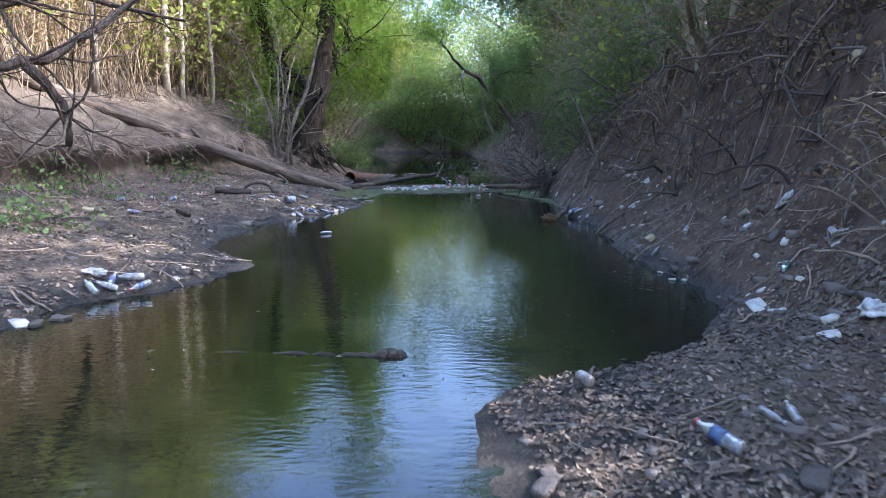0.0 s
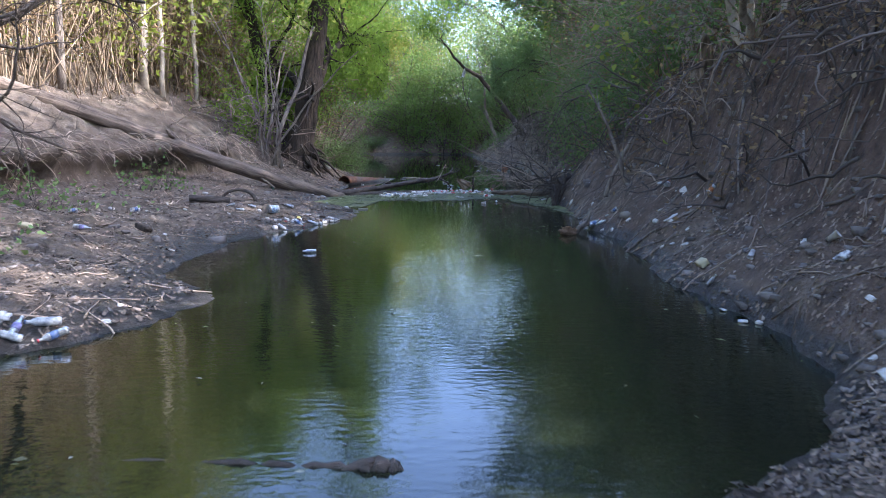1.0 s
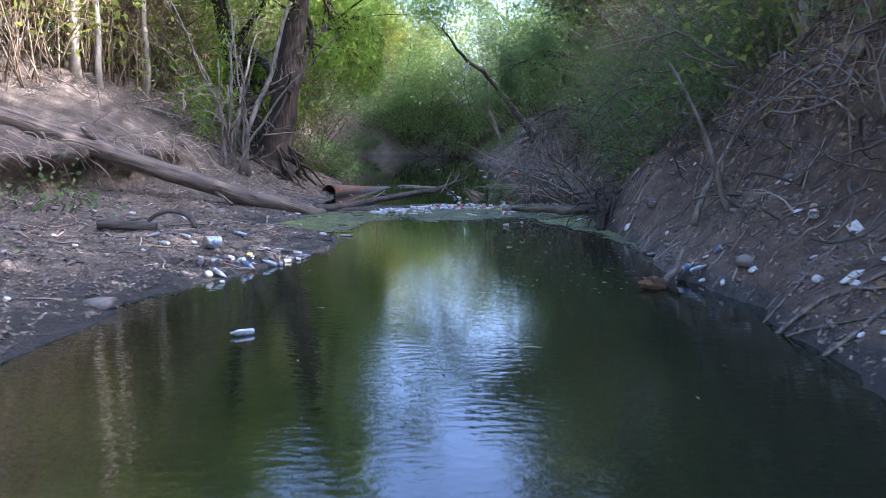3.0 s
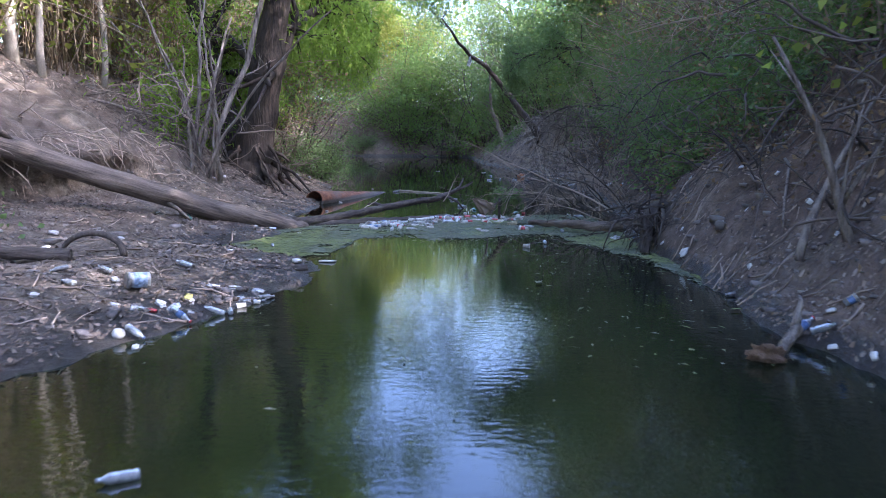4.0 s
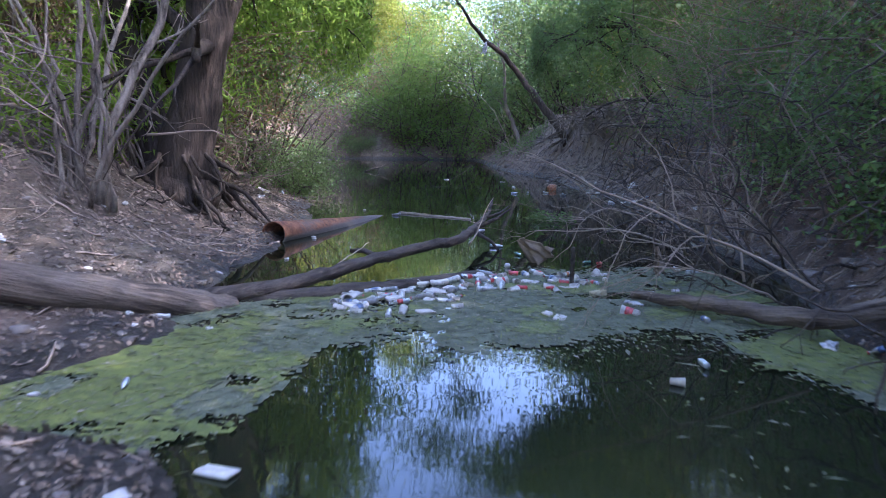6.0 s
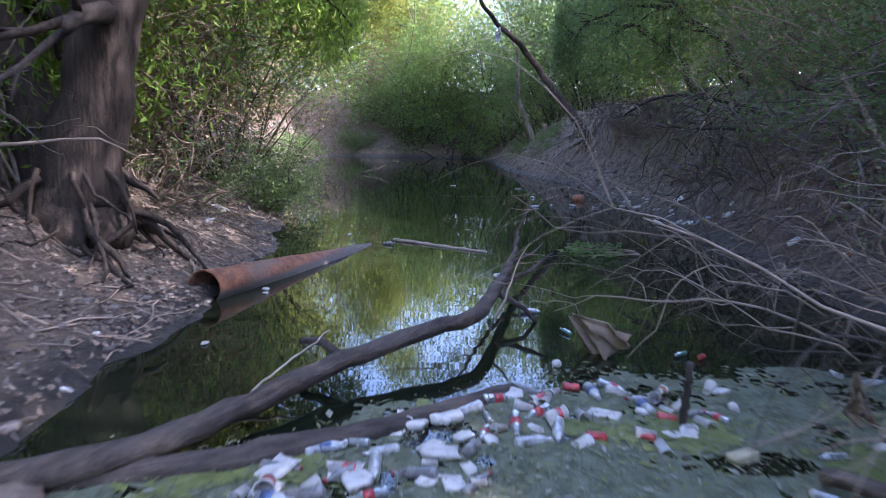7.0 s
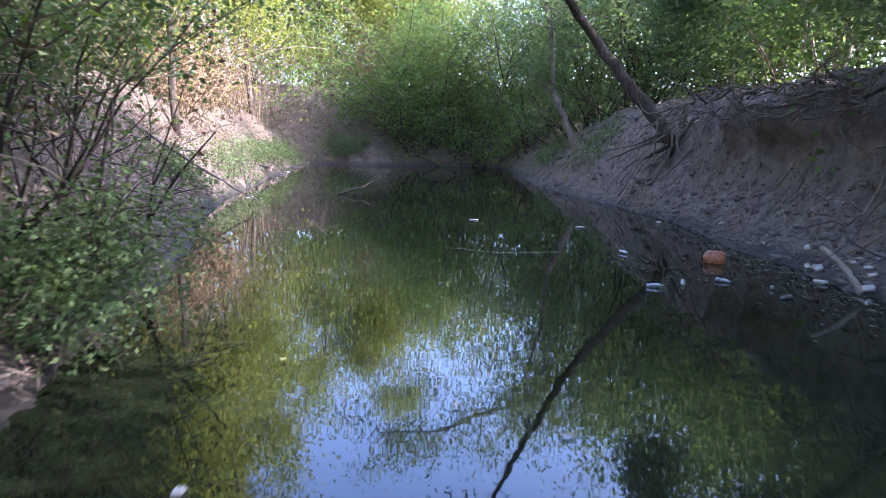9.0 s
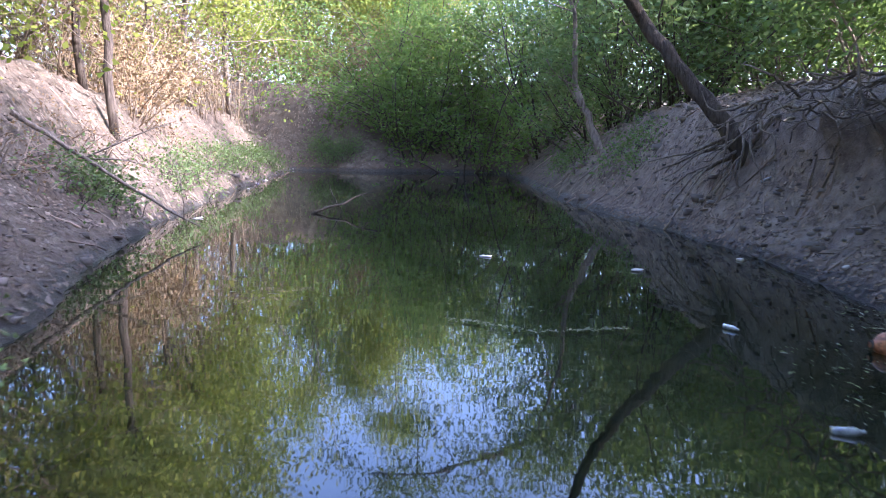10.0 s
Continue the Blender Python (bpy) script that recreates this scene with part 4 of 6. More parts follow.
def rust_material():
    """Flaking rust over dull grey steel, darker where the water has stood."""
    m, n, l, b = graph("rusty_metal")
    co = n.new("ShaderNodeTexCoord").outputs["Object"]
    big, mid, fine = noise_node(n, l, 2.4, 6, 0.65, co), noise_node(n, l, 11, 6, 0.7, co), noise_node(n, l, 70, 4, 0.7, co)
    c = ramp(n, l, mid, [(0.3, (0.045, 0.02, 0.012)), (0.48, (0.16, 0.064, 0.03)), (0.66, (0.27, 0.12, 0.052))])
    c = blend(n, l, ramp(n, l, big, [(0.55, (0, 0, 0)), (0.66, (0.8,) * 3)]), c, (0.12, 0.092, 0.075))
    sep = n.new("ShaderNodeSeparateXYZ")
    l.new(n.new("ShaderNodeNewGeometry").outputs["Position"], sep.inputs[0])
    ad = n.new("ShaderNodeMath")
    ad.operation = "MULTIPLY_ADD"
    l.new(mid, ad.inputs[0])
    ad.inputs[1].default_value = -0.08
    l.new(sep.outputs[2], ad.inputs[2])
    c = blend(n, l, ramp(n, l, ad.outputs[0], [(0.0, (1, 1, 1)), (0.035, (0, 0, 0))]), c, (0.075, 0.068, 0.062))
    l.new(blend(n, l, 0.6, c, ramp(n, l, fine, [(0.3, (0.4,) * 3), (0.7, (1.3,) * 3)]), "MULTIPLY"), b.inputs["Base Color"])
    b.inputs["Roughness"].default_value, b.inputs["Metallic"].default_value = 0.8, 0.1
    h = n.new("ShaderNodeMath")
    h.operation = "ADD"
    l.new(mid, h.inputs[0]), l.new(fine, h.inputs[1])
    bump(n, l, b, h.outputs[0], 0.8, 0.012)
    return m


RUST = rust_material()
# half-sunk rusty pipe: open thin-walled tube
acc = Acc()
rng = np.random.default_rng(9)
p0, p1 = np.array((-2.47, 18.62, 0.08)), np.array((-1.42, 21.7, -0.165))
ax = (p1 - p0) / np.linalg.norm(p1 - p0)
sd = np.cross(ax, (0, 0, 1))
sd /= np.linalg.norm(sd)
upv = np.cross(sd, ax)
NS, NR = 28, 26
rings = []
for rad in (0.15, 0.141):
    for k in range(NR):
        th = np.arange(NS) / NS * 2 * np.pi
        r = rad * (1 + 0.015 * rng.normal(0, 1, NS) * (k < 2) + 0.03 * math.sin(k * 0.9) * np.sin(th * 2 + k * 0.4))
        rings.append(p0 + ax * np.linalg.norm(p1 - p0) * k / (NR - 1) + r[:, None] * (np.cos(th)[:, None] * sd + np.sin(th)[:, None] * upv * 0.92))
v = np.array(rings)
order = list(range(NR - 1, -1, -1)) + list(range(NR, 2 * NR))
v = v[order].reshape(-1, 3)
i, j = np.meshgrid(np.arange(2 * NR - 1), np.arange(NS), indexing="ij")
k = (j + 1) % NS
acc.add(v, np.stack([i * NS + j, (i + 1) * NS + j, (i + 1) * NS + k, i * NS + k], -1).reshape(-1, 4))
tagged(acc.build("rusty_pipe", RUST), "rusty steel pipe half sunk at the shore", "pipe")

# ---- exposed roots, brush pile and bare branches ----
def branch_thing(name, label, mat, seed, start, way, length, radius, depth=2, kids=4, wob=0.16, pull=(0, 0, 0), category="branch", group="", spread=0.75):
    """One dead branch with its side twigs."""
    rng = np.random.default_rng(seed)
    top = thing(name, label, category, group)
    acc, spray = Acc(), Acc()
    free_grow(acc, spray, start, way, length, radius, depth, rng, kids, wob, pull, spread)
    part("stem", acc, mat, top)
    tagged(part("twig_spray", spray, mat, top), kind="stuff")
    return top


def free_grow(acc, spray, start, way, length, radius, depth, rng, kids, wob, pull, spread):
    n = 6 + 3 * depth
    pts = wander(start, way, length, n, wob, rng, pull)
    acc.tube(pts, np.linspace(radius, radius * 0.3, n), 4 + 2 * depth, rng, 0.04)
    if depth:
        for _ in range(kids):
            k = rng.integers(n // 4, n - 1)
            d = pts[k + 1] - pts[k]
            d = d / np.linalg.norm(d) + rng.normal(0, spread, 3)
            free_grow(spray, spray, pts[k], d, length * rng.uniform(0.3, 0.6), radius * (1 - 0.7 * k / n) * 0.55, depth - 1, rng, kids, wob * 1.1, pull, spread)


# bare limbs reaching in over the left shore, and the dead tree they belong to
tree("dead_tree", "bare grey tree with crooked limbs over the shore", 0,
     [[(-4.7, 6.4, 0.6, 0.16), (-4.5, 6.6, 1.5, 0.14), (-4.7, 6.9, 3.0, 0.1), (-5.0, 7.0, 4.6, 0.05)],
      [(-4.5, 6.6, 1.5, 0.06), (-3.95, 7.3, 1.62, 0.05), (-3.5, 7.9, 1.75, 0.042), (-3.25, 8.4, 2.1, 0.032), (-2.9, 8.9, 2.6, 0.03)],
      [(-3.62, 7.75, 1.7, 0.055), (-3.45, 8.0, 1.35, 0.04), (-3.5, 8.1, 1.0, 0.03)],
      [(-4.55, 6.6, 1.7, 0.07), (-4.0, 7.6, 2.2, 0.05), (-3.5, 8.5, 2.4, 0.03), (-2.9, 9.6, 2.35, 0.015)]],
     GREEN_DULL, BARK_TREE, 0, limbs=9, limb_len=1.1, seed=12, depth=2, kids=3, from_part=0.3)
# pale trunks at the top of the right bank
tree("pale_shrub", "cluster of pale leaning trunks on the bank top", 0,
     [[(3.05, 9.9, 1.55, 0.055), (2.85, 9.9, 2.1, 0.05), (2.5, 9.8, 2.9, 0.04), (2.1, 9.7, 3.7, 0.03)], [(3.15, 9.95, 1.6, 0.05), (3.0, 10.0, 2.3, 0.045), (2.75, 10.1, 3.2, 0.03)],
      [(3.1, 9.8, 1.55, 0.045), (3.15, 9.7, 2.3, 0.04), (3.2, 9.6, 3.3, 0.03)], [(3.2, 10.1, 1.6, 0.04), (3.4, 10.2, 2.4, 0.03), (3.5, 10.3, 3.4, 0.02)],
      [(2.98, 9.85, 1.7, 0.04), (2.6, 9.3, 2.2, 0.035), (2.2, 8.2, 2.35, 0.03), (2.1, 6.8, 2.3, 0.02)]],
     GREEN_DULL, BARK_PALE, 900, (0.08, 0.02), 0.2, 0.4, 5, 1.2, 14, 2, "shrubs", kids=3)
for k, (x, y) in enumerate(((3.25, 12.6), (3.35, 7.4), (3.6, 5.2), (3.9, 15.6))):
    r = np.random.default_rng(350 + k)
    z = ground_z(x, y) - 0.05
    lines = []
    for _ in range(5):
        dx, dy, hh, rr = r.normal(-0.35, 0.4), r.normal(0, 0.4), r.uniform(1.4, 2.6), r.uniform(0.018, 0.045)
        lines.append([(x + r.normal(0, 0.08), y + r.normal(0, 0.08), z, rr), (x + dx * 0.4, y + dy * 0.4, z + hh * 0.45, rr * 0.85), (x + dx * 1.2, y + dy * 1.2, z + hh, rr * 0.5)])
    tree("pale_shrub", "cluster of pale leaning trunks on the bank top", 0, lines, GREEN_DULL, BARK_PALE, 700, (0.08, 0.02), 0.2, 0.4, 4, 1.0, 360 + k, 2, "shrubs", kids=3)
branch_thing("bare_branch", "pale bare branch leaning down the bank", BARK_GREY, 31, (2.25, 11.5, 0.35), (-0.35, -0.1, 1.0), 1.5, 0.035, 1, 3, 0.05)
branch_thing("bare_branch", "pale bare branch leaning down the bank", BARK_GREY, 32, (1.95, 11.6, 0.35), (0.25, 0.2, 1.0), 1.2, 0.03, 1, 2, 0.06)
branch_thing("bare_branch", "dark bare branch arching down the bank", WOOD_WET, 33, (4.1, 23.6, 1.5), (-0.9, 1.0, 0.35), 2.6, 0.05, 2, 3, 0.09, (0, 0, -0.9))
branch_thing("bare_branch", "dark bare branch arching down the bank", WOOD_WET, 34, (3.9, 23.2, 1.2), (-0.8, 1.2, 0.1), 2.2, 0.045, 2, 3, 0.1, (0, 0, -0.6))
branch_thing("thin_branch", "thin bare branch lying across the slope", BARK_GREY, 35, (-6.0, 16.8, 1.75), (1.0, 0.3, -0.28), 2.6, 0.035, 1, 3, 0.05)
for k in range(18):
    r = np.random.default_rng(400 + k)
    branch_thing("brush_branch", "bare tangled branch of the brush pile in the water", WOOD_WET if k % 3 else TWIG, 410 + k, (r.uniform(1.5, 2.4), r.uniform(14.8, 17.6), r.uniform(0.02, 0.3)), (r.uniform(-1.1, -0.5), r.uniform(-0.5, 0.6), r.uniform(0.1, 0.7)), r.uniform(1.0, 1.9), r.uniform(0.005, 0.011), 2, 6, 0.2, (0, 0, -0.5), "branch", "brush pile", 0.7)
for k in range(14):
    r = np.random.default_rng(430 + k)
    branch_thing("brush_branch", "bare tangled branch of the brush pile on the bank", TWIG_DARK if k % 2 else TWIG, 440 + k, (r.uniform(1.8, 3.0), r.uniform(13.6, 22.0), r.uniform(0.2, 0.7)), (r.uniform(-0.9, 0.2), r.uniform(-0.8, 0.8), r.uniform(0.1, 0.6)), r.uniform(0.8, 1.6), r.uniform(0.006, 0.013), 2, 6, 0.2, (0, 0, -0.3), "branch", "brush pile", 0.6)
for k in range(16):
    r = np.random.default_rng(470 + k)
    branch_thing("brush_branch", "pale thin branch leaning out of the brush pile", TWIG, 480 + k, (r.uniform(1.3, 2.4), r.uniform(16.4, 18.0), r.uniform(0.02, 0.35)), (r.uniform(-0.9, -0.2), r.uniform(-0.7, 0.3), r.uniform(0.2, 0.9)), r.uniform(0.8, 1.4), r.uniform(0.006, 0.012), 2, 4, 0.18, (0, 0, -0.3), "branch", "brush pile", 0.6)
log_thing("root_stump", "upturned root stump at the water's edge", [(1.64, 13.95, 0.0, 0.04), (1.68, 14.05, 0.18, 0.055), (1.76, 14.2, 0.38, 0.06), (1.95, 14.4, 0.46, 0.045)], WOOD_WET, 7, 12, "stump", 0.12)
log_thing("root_stump", "grey broken root at the water's edge", [(1.36, 10.6, -0.02, 0.02), (1.48, 10.72, 0.06, 0.032), (1.6, 10.85, 0.12, 0.03), (1.63, 10.93, 0.27, 0.01)], BARK_GREY, 8, 12, "stump", 0.14)
log_thing("dam_post", "short dark post standing in the dam", [(0.42, 16.5, -0.1, 0.02), (0.4, 16.42, 0.15, 0.018), (0.4, 16.4, 0.32, 0.015)], WOOD_WET, 9, 8, "post")
log_thing("driftwood", "bleached driftwood stick on the shore", [(2.35, 25.2, 0.05, 0.03), (2.3, 25.3, 0.2, 0.03), (2.15, 25.5, 0.38, 0.025)], BARK_PALE, 10, 8, "stick")
log_thing("bank_board", "weathered board lying on the mud", [(-3.5, 12.0, 0.28, 0.05), (-3.0, 12.15, 0.24, 0.05)], WOOD_WET, 11, 8, "board")
branch_thing("water_branch", "dark forked branch standing in shallow water", WOOD_WET, 36, (-3.3, 33.9, 0.0), (0.9, 0.3, 0.3), 1.2, 0.03, 1, 4, 0.2)
branch_thing("shore_branch", "bare fallen branch reaching down to the water", BARK_GREY, 37, (-6.3, 31.0, 1.5), (1.0, 0.5, -0.75), 2.6, 0.035, 2, 3, 0.1)
branch_thing("forked_twig", "thin forked twig leaning on a limb", TWIG, 38, (-0.35, 17.7, 0.15), (0.2, 0.7, 0.5), 0.6, 0.009, 1, 4, 0.2)


def roots(name, label, count, seed, place, mat, length, radius, wob=0.2, pull=(0, 0, -0.8), each=1.0):
    """Roots in a mass: place(rng) gives a start and a way."""
    rng = np.random.default_rng(seed)
    acc = Acc()
    for _ in range(count):
        st, w = place(rng)
        n = 8
        p = wander(st, w, length * rng.uniform(0.4, 1.3), n, wob, rng, pull)
        g = land(p[:, 0], p[:, 1])
        p[:, 2] = np.maximum(p[:, 2], g + radius * 0.3)
        acc.tube(p, np.linspace(1, 0.25, n) * radius * rng.uniform(0.35, 1.3), 5, rng, 0.08)
    return tagged(acc.build(name, mat), label, "roots", kind="stuff")


def left_ledge(r):
    y = r.uniform(7.6, 16.0)
    x = np.interp(y, [8, 11.5, 13.2, 15.3, 16], [-4.9, -5.05, -4.95, -4.45, -4.2]) + r.uniform(0.1, 0.5)
    return (x, y, 0.95 + r.uniform(-0.1, 0.2)), (r.uniform(0.3, 1.2), r.normal(0, 0.5), r.uniform(-0.5, 0.2))


def right_ledge(r):
    y = r.uniform(26.0, 31.6)
    x = np.interp(y, [26, 27, 29, 31.5], [3.85, 3.75, 3.7, 3.3]) + r.uniform(-0.95, -0.2)
    return (x, y, 1.72 + r.uniform(-0.2, 0.25)), (r.uniform(-0.7, 0.1), r.normal(0, 1.0), r.uniform(-0.3, 0.25))


def willow_foot(r):
    an = r.uniform(-2.4, 1.2)
    return (-3.55 + 0.3 * math.cos(an), 18.95 + 0.3 * math.sin(an), 0.75 + r.uniform(-0.2, 0.2)), (math.cos(an), math.sin(an), -0.5)


def leaning_foot(r):
    an = r.uniform(-3.6, 0.6)
    return (2.95 + 0.12 * math.cos(an), 32.2 + 0.12 * math.sin(an), 1.25 + r.uniform(-0.2, 0.2)), (math.cos(an), math.sin(an), -0.5)


roots("hanging_roots", "dead roots hanging from the undercut ledge", 420, 501, left_ledge, TWIG, 0.36, 0.008)
roots("ledge_roots", "thick tangled roots along the undercut bank edge", 150, 502, right_ledge, BARK_GREY, 0.8, 0.019, 0.34, (0, 0, -0.3))
roots("willow_roots", "gnarled dark roots spreading from the willow's foot", 22, 503, willow_foot, BARK_DARK, 1.0, 0.05, 0.24, (0, 0, -1.6))
roots("stump_roots", "tangled wet roots of an upturned stump", 90, 507, lambda r: ((1.74 + r.normal(0, 0.1), 14.15 + r.normal(0, 0.12), r.uniform(0.1, 0.45)), r.normal(0, 1, 3)), WOOD_WET, 0.45, 0.014, 0.25, (0, 0, -0.9))
roots("leaning_tree_roots", "bare roots gripping the bank under a tree", 22, 504, leaning_foot, BARK_GREY, 1.2, 0.03, 0.22, (0, 0, -0.8))
roots("bank_roots", "fine dead roots and vines trailing over the bank", 420, 505, lambda r: ((r.uniform(2.1, 3.3), r.uniform(6.0, 25.0), r.uniform(0.4, 1.9)), (r.uniform(-1, 0.3), r.normal(0, 1), r.uniform(-0.5, 0.5))), TWIG_DARK, 0.9, 0.013, 0.3, (0, 0, -0.9))
roots("slope_roots", "fine dead sticks and vines trailing over the slope", 240, 506, lambda r: ((r.uniform(-5.6, -3.4), r.uniform(14.5, 24.0), r.uniform(0.6, 1.9)), (r.uniform(-0.2, 1), r.normal(0, 1), r.uniform(-0.5, 0.4))), TWIG, 0.8, 0.011, 0.22, (0, 0, -1.0))


# ---- ground litter ----
def scatter(n, seed, x0, x1, y0, y1, least=0.02, keep=None):
    r = np.random.default_rng(seed)
    x, y = r.uniform(x0, x1, n), r.uniform(y0, y1, n)
    z = land(x, y)
    ok = z > least
    if keep is not None:
        ok &= keep(x, y, z)
    patchy = rough_noise(x, y, 0.8, seed, 3) > r.uniform(-1.2, 0.9, n)
    ok &= patchy
    return np.stack([x, y, z], 1)[ok], r


def litter(name, label, count, seed, box, mat, length, width, lift=0.006):
    p, r = scatter(count, seed, *box)
    p[:, 2] += lift
    acc = Acc()
    n = len(p)
    an = r.uniform(0, 6.28, n)
    d = np.stack([np.cos(an), np.sin(an), r.normal(0, 0.22, n)], 1)
    s = np.stack([-np.sin(an), np.cos(an), r.normal(0, 0.3, n)], 1)
    e = 0.05
    gxn, gyn = (land(p[:, 0] + e, p[:, 1]) - land(p[:, 0] - e, p[:, 1])) / (2 * e), (land(p[:, 0], p[:, 1] + e) - land(p[:, 0], p[:, 1] - e)) / (2 * e)
    for w in (d, s):
        w[:, 2] += np.clip(w[:, 0] * gxn + w[:, 1] * gyn, -1.5, 1.5)
    ln, wd = length * r.uniform(0.5, 1.4, (n, 1)), width * r.uniform(0.5, 1.4, (n, 1))
    curl = np.array([[0, 0, 1.0]]) * ln * r.uniform(0.0, 0.3, (n, 1))
    v = np.stack([p - d * ln / 2 + curl, p + s * wd, p + d * ln / 2 + curl, p - s * wd], 1)
    acc.add(v.reshape(-1, 3), np.arange(4 * n).reshape(n, 4))
    return tagged(acc.build(name, mat), label, "litter", kind="stuff")


def sticks(name, label, count, seed, box, mat, length, radius):
    p, r = scatter(count, seed, *box)
    acc = Acc()
    for q in p:
        an, ln = r.uniform(0, 6.28), length * r.uniform(0.3, 1.5)
        m = 4
        t = np.linspace(-0.5, 0.5, m)[:, None] * ln * np.array([[math.cos(an), math.sin(an), 0]]) + q + r.normal(0, ln * 0.03, (m, 3))
        t[:, 2] = land(t[:, 0], t[:, 1]) + radius * 0.6 + abs(r.normal(0, 0.01))
        acc.tube(t, radius * np.linspace(1.0, 0.5, m) * r.uniform(0.4, 1.6), 4)
    return tagged(acc.build(name, mat), label, "litter", kind="stuff")


def clods(name, label, count, seed, box, mat, size):
    """Lumps of earth and small stones."""
    p, r = scatter(count, seed, *box)
    acc = Acc()
    cube = np.array([(a0, b0, c0) for a0 in (-1, 1) for b0 in (-1, 1) for c0 in (-1, 1)], float)
    quads = np.array([(0, 1, 3, 2), (4, 6, 7, 5), (0, 4, 5, 1), (2, 3, 7, 6), (0, 2, 6, 4), (1, 5, 7, 3)])
    for q in p:
        sz = size * r.lognormal(-0.3, 0.5) * np.array([1, r.uniform(0.6, 1), r.uniform(0.35, 0.7)])
        an = r.uniform(0, 6.28)
        v = cube * sz * r.uniform(0.6, 1.1, (8, 1))
        v = np.stack([v[:, 0] * math.cos(an) - v[:, 1] * math.sin(an), v[:, 0] * math.sin(an) + v[:, 1] * math.cos(an), v[:, 2]], 1) + q
        acc.add(v, quads)
    return tagged(acc.build(name, mat, smooth=True), label, "litter", kind="stuff")


STONE = plain("creek_stone", (0.14, 0.118, 0.10), (0.07, 0.057, 0.048), 12, 0.85, relief=0.6, island=True)
LEFT_BANK, RIGHT_BANK = (-6.5, -1.3, 4.0, 26.0), (0.2, 4.2, 3.0, 26.0)
litter("fallen_leaves", "dry grey-brown leaves on the sloping bank", 90000, 601, LEFT_BANK, LITTER, 0.042, 0.011)
litter("fallen_leaves", "dry leaves under the undercut bank", 7000, 606, (1.4, 5.0, 26.0, 37.0), LITTER, 0.06, 0.016)
litter("fallen_leaves", "dry grey-brown leaves on the steep bank", 60000, 602, RIGHT_BANK, LITTER, 0.03, 0.008)
litter("fallen_leaves", "brown curled leaves heaped on the steep bank", 36000, 607, (1.2, 4.4, 4.6, 27.0), LITTER_BROWN, 0.026, 0.009, 0.006)
litter("fallen_leaves", "brown curled leaves below the undercut bank", 24000, 608, (1.4, 5.0, 26.0, 37.0), LITTER_BROWN, 0.045, 0.014, 0.01)
litter("fallen_leaves", "dry grey-brown leaves on the far banks", 16000, 603, (-8.0, 5.0, 26.0, 50.0), LITTER, 0.08, 0.02)
litter("fallen_leaves", "dry grey-brown leaves on the far slope", 16000, 605, (-7.6, -3.6, 25.5, 40.0), LITTER, 0.06, 0.016)
litter("fallen_leaves", "thick leaf bed on the near mud spit", 15000, 604, (0.25, 2.6, 2.8, 5.4), LITTER, 0.032, 0.009, 0.006)
litter("fallen_leaves", "pale curled leaves strewn on the sloping bank", 30000, 630, (-6.5, -1.3, 4.5, 20.0), LITTER_BROWN, 0.034, 0.011, 0.008)
litter("fallen_leaves", "dry leaves on the sunlit far slope", 26000, 631, (-9.5, -5.0, 28.0, 50.0), LITTER_BROWN, 0.06, 0.018, 0.008)
litter("fallen_leaves", "brown leaves heaped on the near mud spit", 11000, 632, (0.25, 2.8, 2.6, 5.6), LITTER_BROWN, 0.024, 0.008, 0.006)
sticks("fallen_twigs", "dead twigs lying on the sloping bank", 1500, 611, LEFT_BANK, TWIG, 0.3, 0.007)
sticks("fallen_twigs", "dead twigs lying on the steep bank", 3000, 612, RIGHT_BANK, TWIG, 0.2, 0.006)
sticks("fallen_sticks", "long bare sticks strewn down the steep bank", 260, 614, (1.7, 4.4, 3.0, 27.0), BARK_GREY, 0.6, 0.012)
sticks("fallen_twigs", "dead twigs lying on the far banks", 1300, 613, (-7.0, 5.0, 26.0, 46.0), TWIG, 0.5, 0.012)
clods("mud_lumps", "lumps of dry mud and small stones", 5200, 621, LEFT_BANK, STONE, 0.022)
clods("mud_lumps", "lumps of dry mud and small stones", 6500, 622, RIGHT_BANK, STONE, 0.017)
clods("mud_lumps", "broken clods along the foot of the bank", 1500, 624, (1.6, 2.9, 4.6, 24.0), STONE, 0.026)
clods("mud_lumps", "broken clods below the undercut bank", 2400, 625, (1.9, 4.2, 24.0, 36.0), STONE, 0.03)
clods("mud_lumps", "crumbs of mud and stones round the willow's foot", 700, 626, (-3.9, -2.3, 18.0, 25.0), STONE, 0.024)
litter("fallen_leaves", "brown curled leaves on the mud below the willow", 7000, 609, (-4.2, -2.2, 17.0, 26.0), LITTER_BROWN, 0.04, 0.014, 0.008)
sticks("fallen_twigs", "dead twigs on the mud below the willow", 260, 616, (-4.2, -2.2, 17.0, 26.0), TWIG, 0.35, 0.008)
sticks("fallen_sticks", "bare sticks washed up along the muddy shelf", 260, 615, (1.9, 4.2, 21.0, 36.0), TWIG, 0.35, 0.011)
clods("mud_lumps", "lumps of dry mud and small stones", 2200, 623, (-7.0, 5.0, 26.0, 46.0), STONE, 0.04)

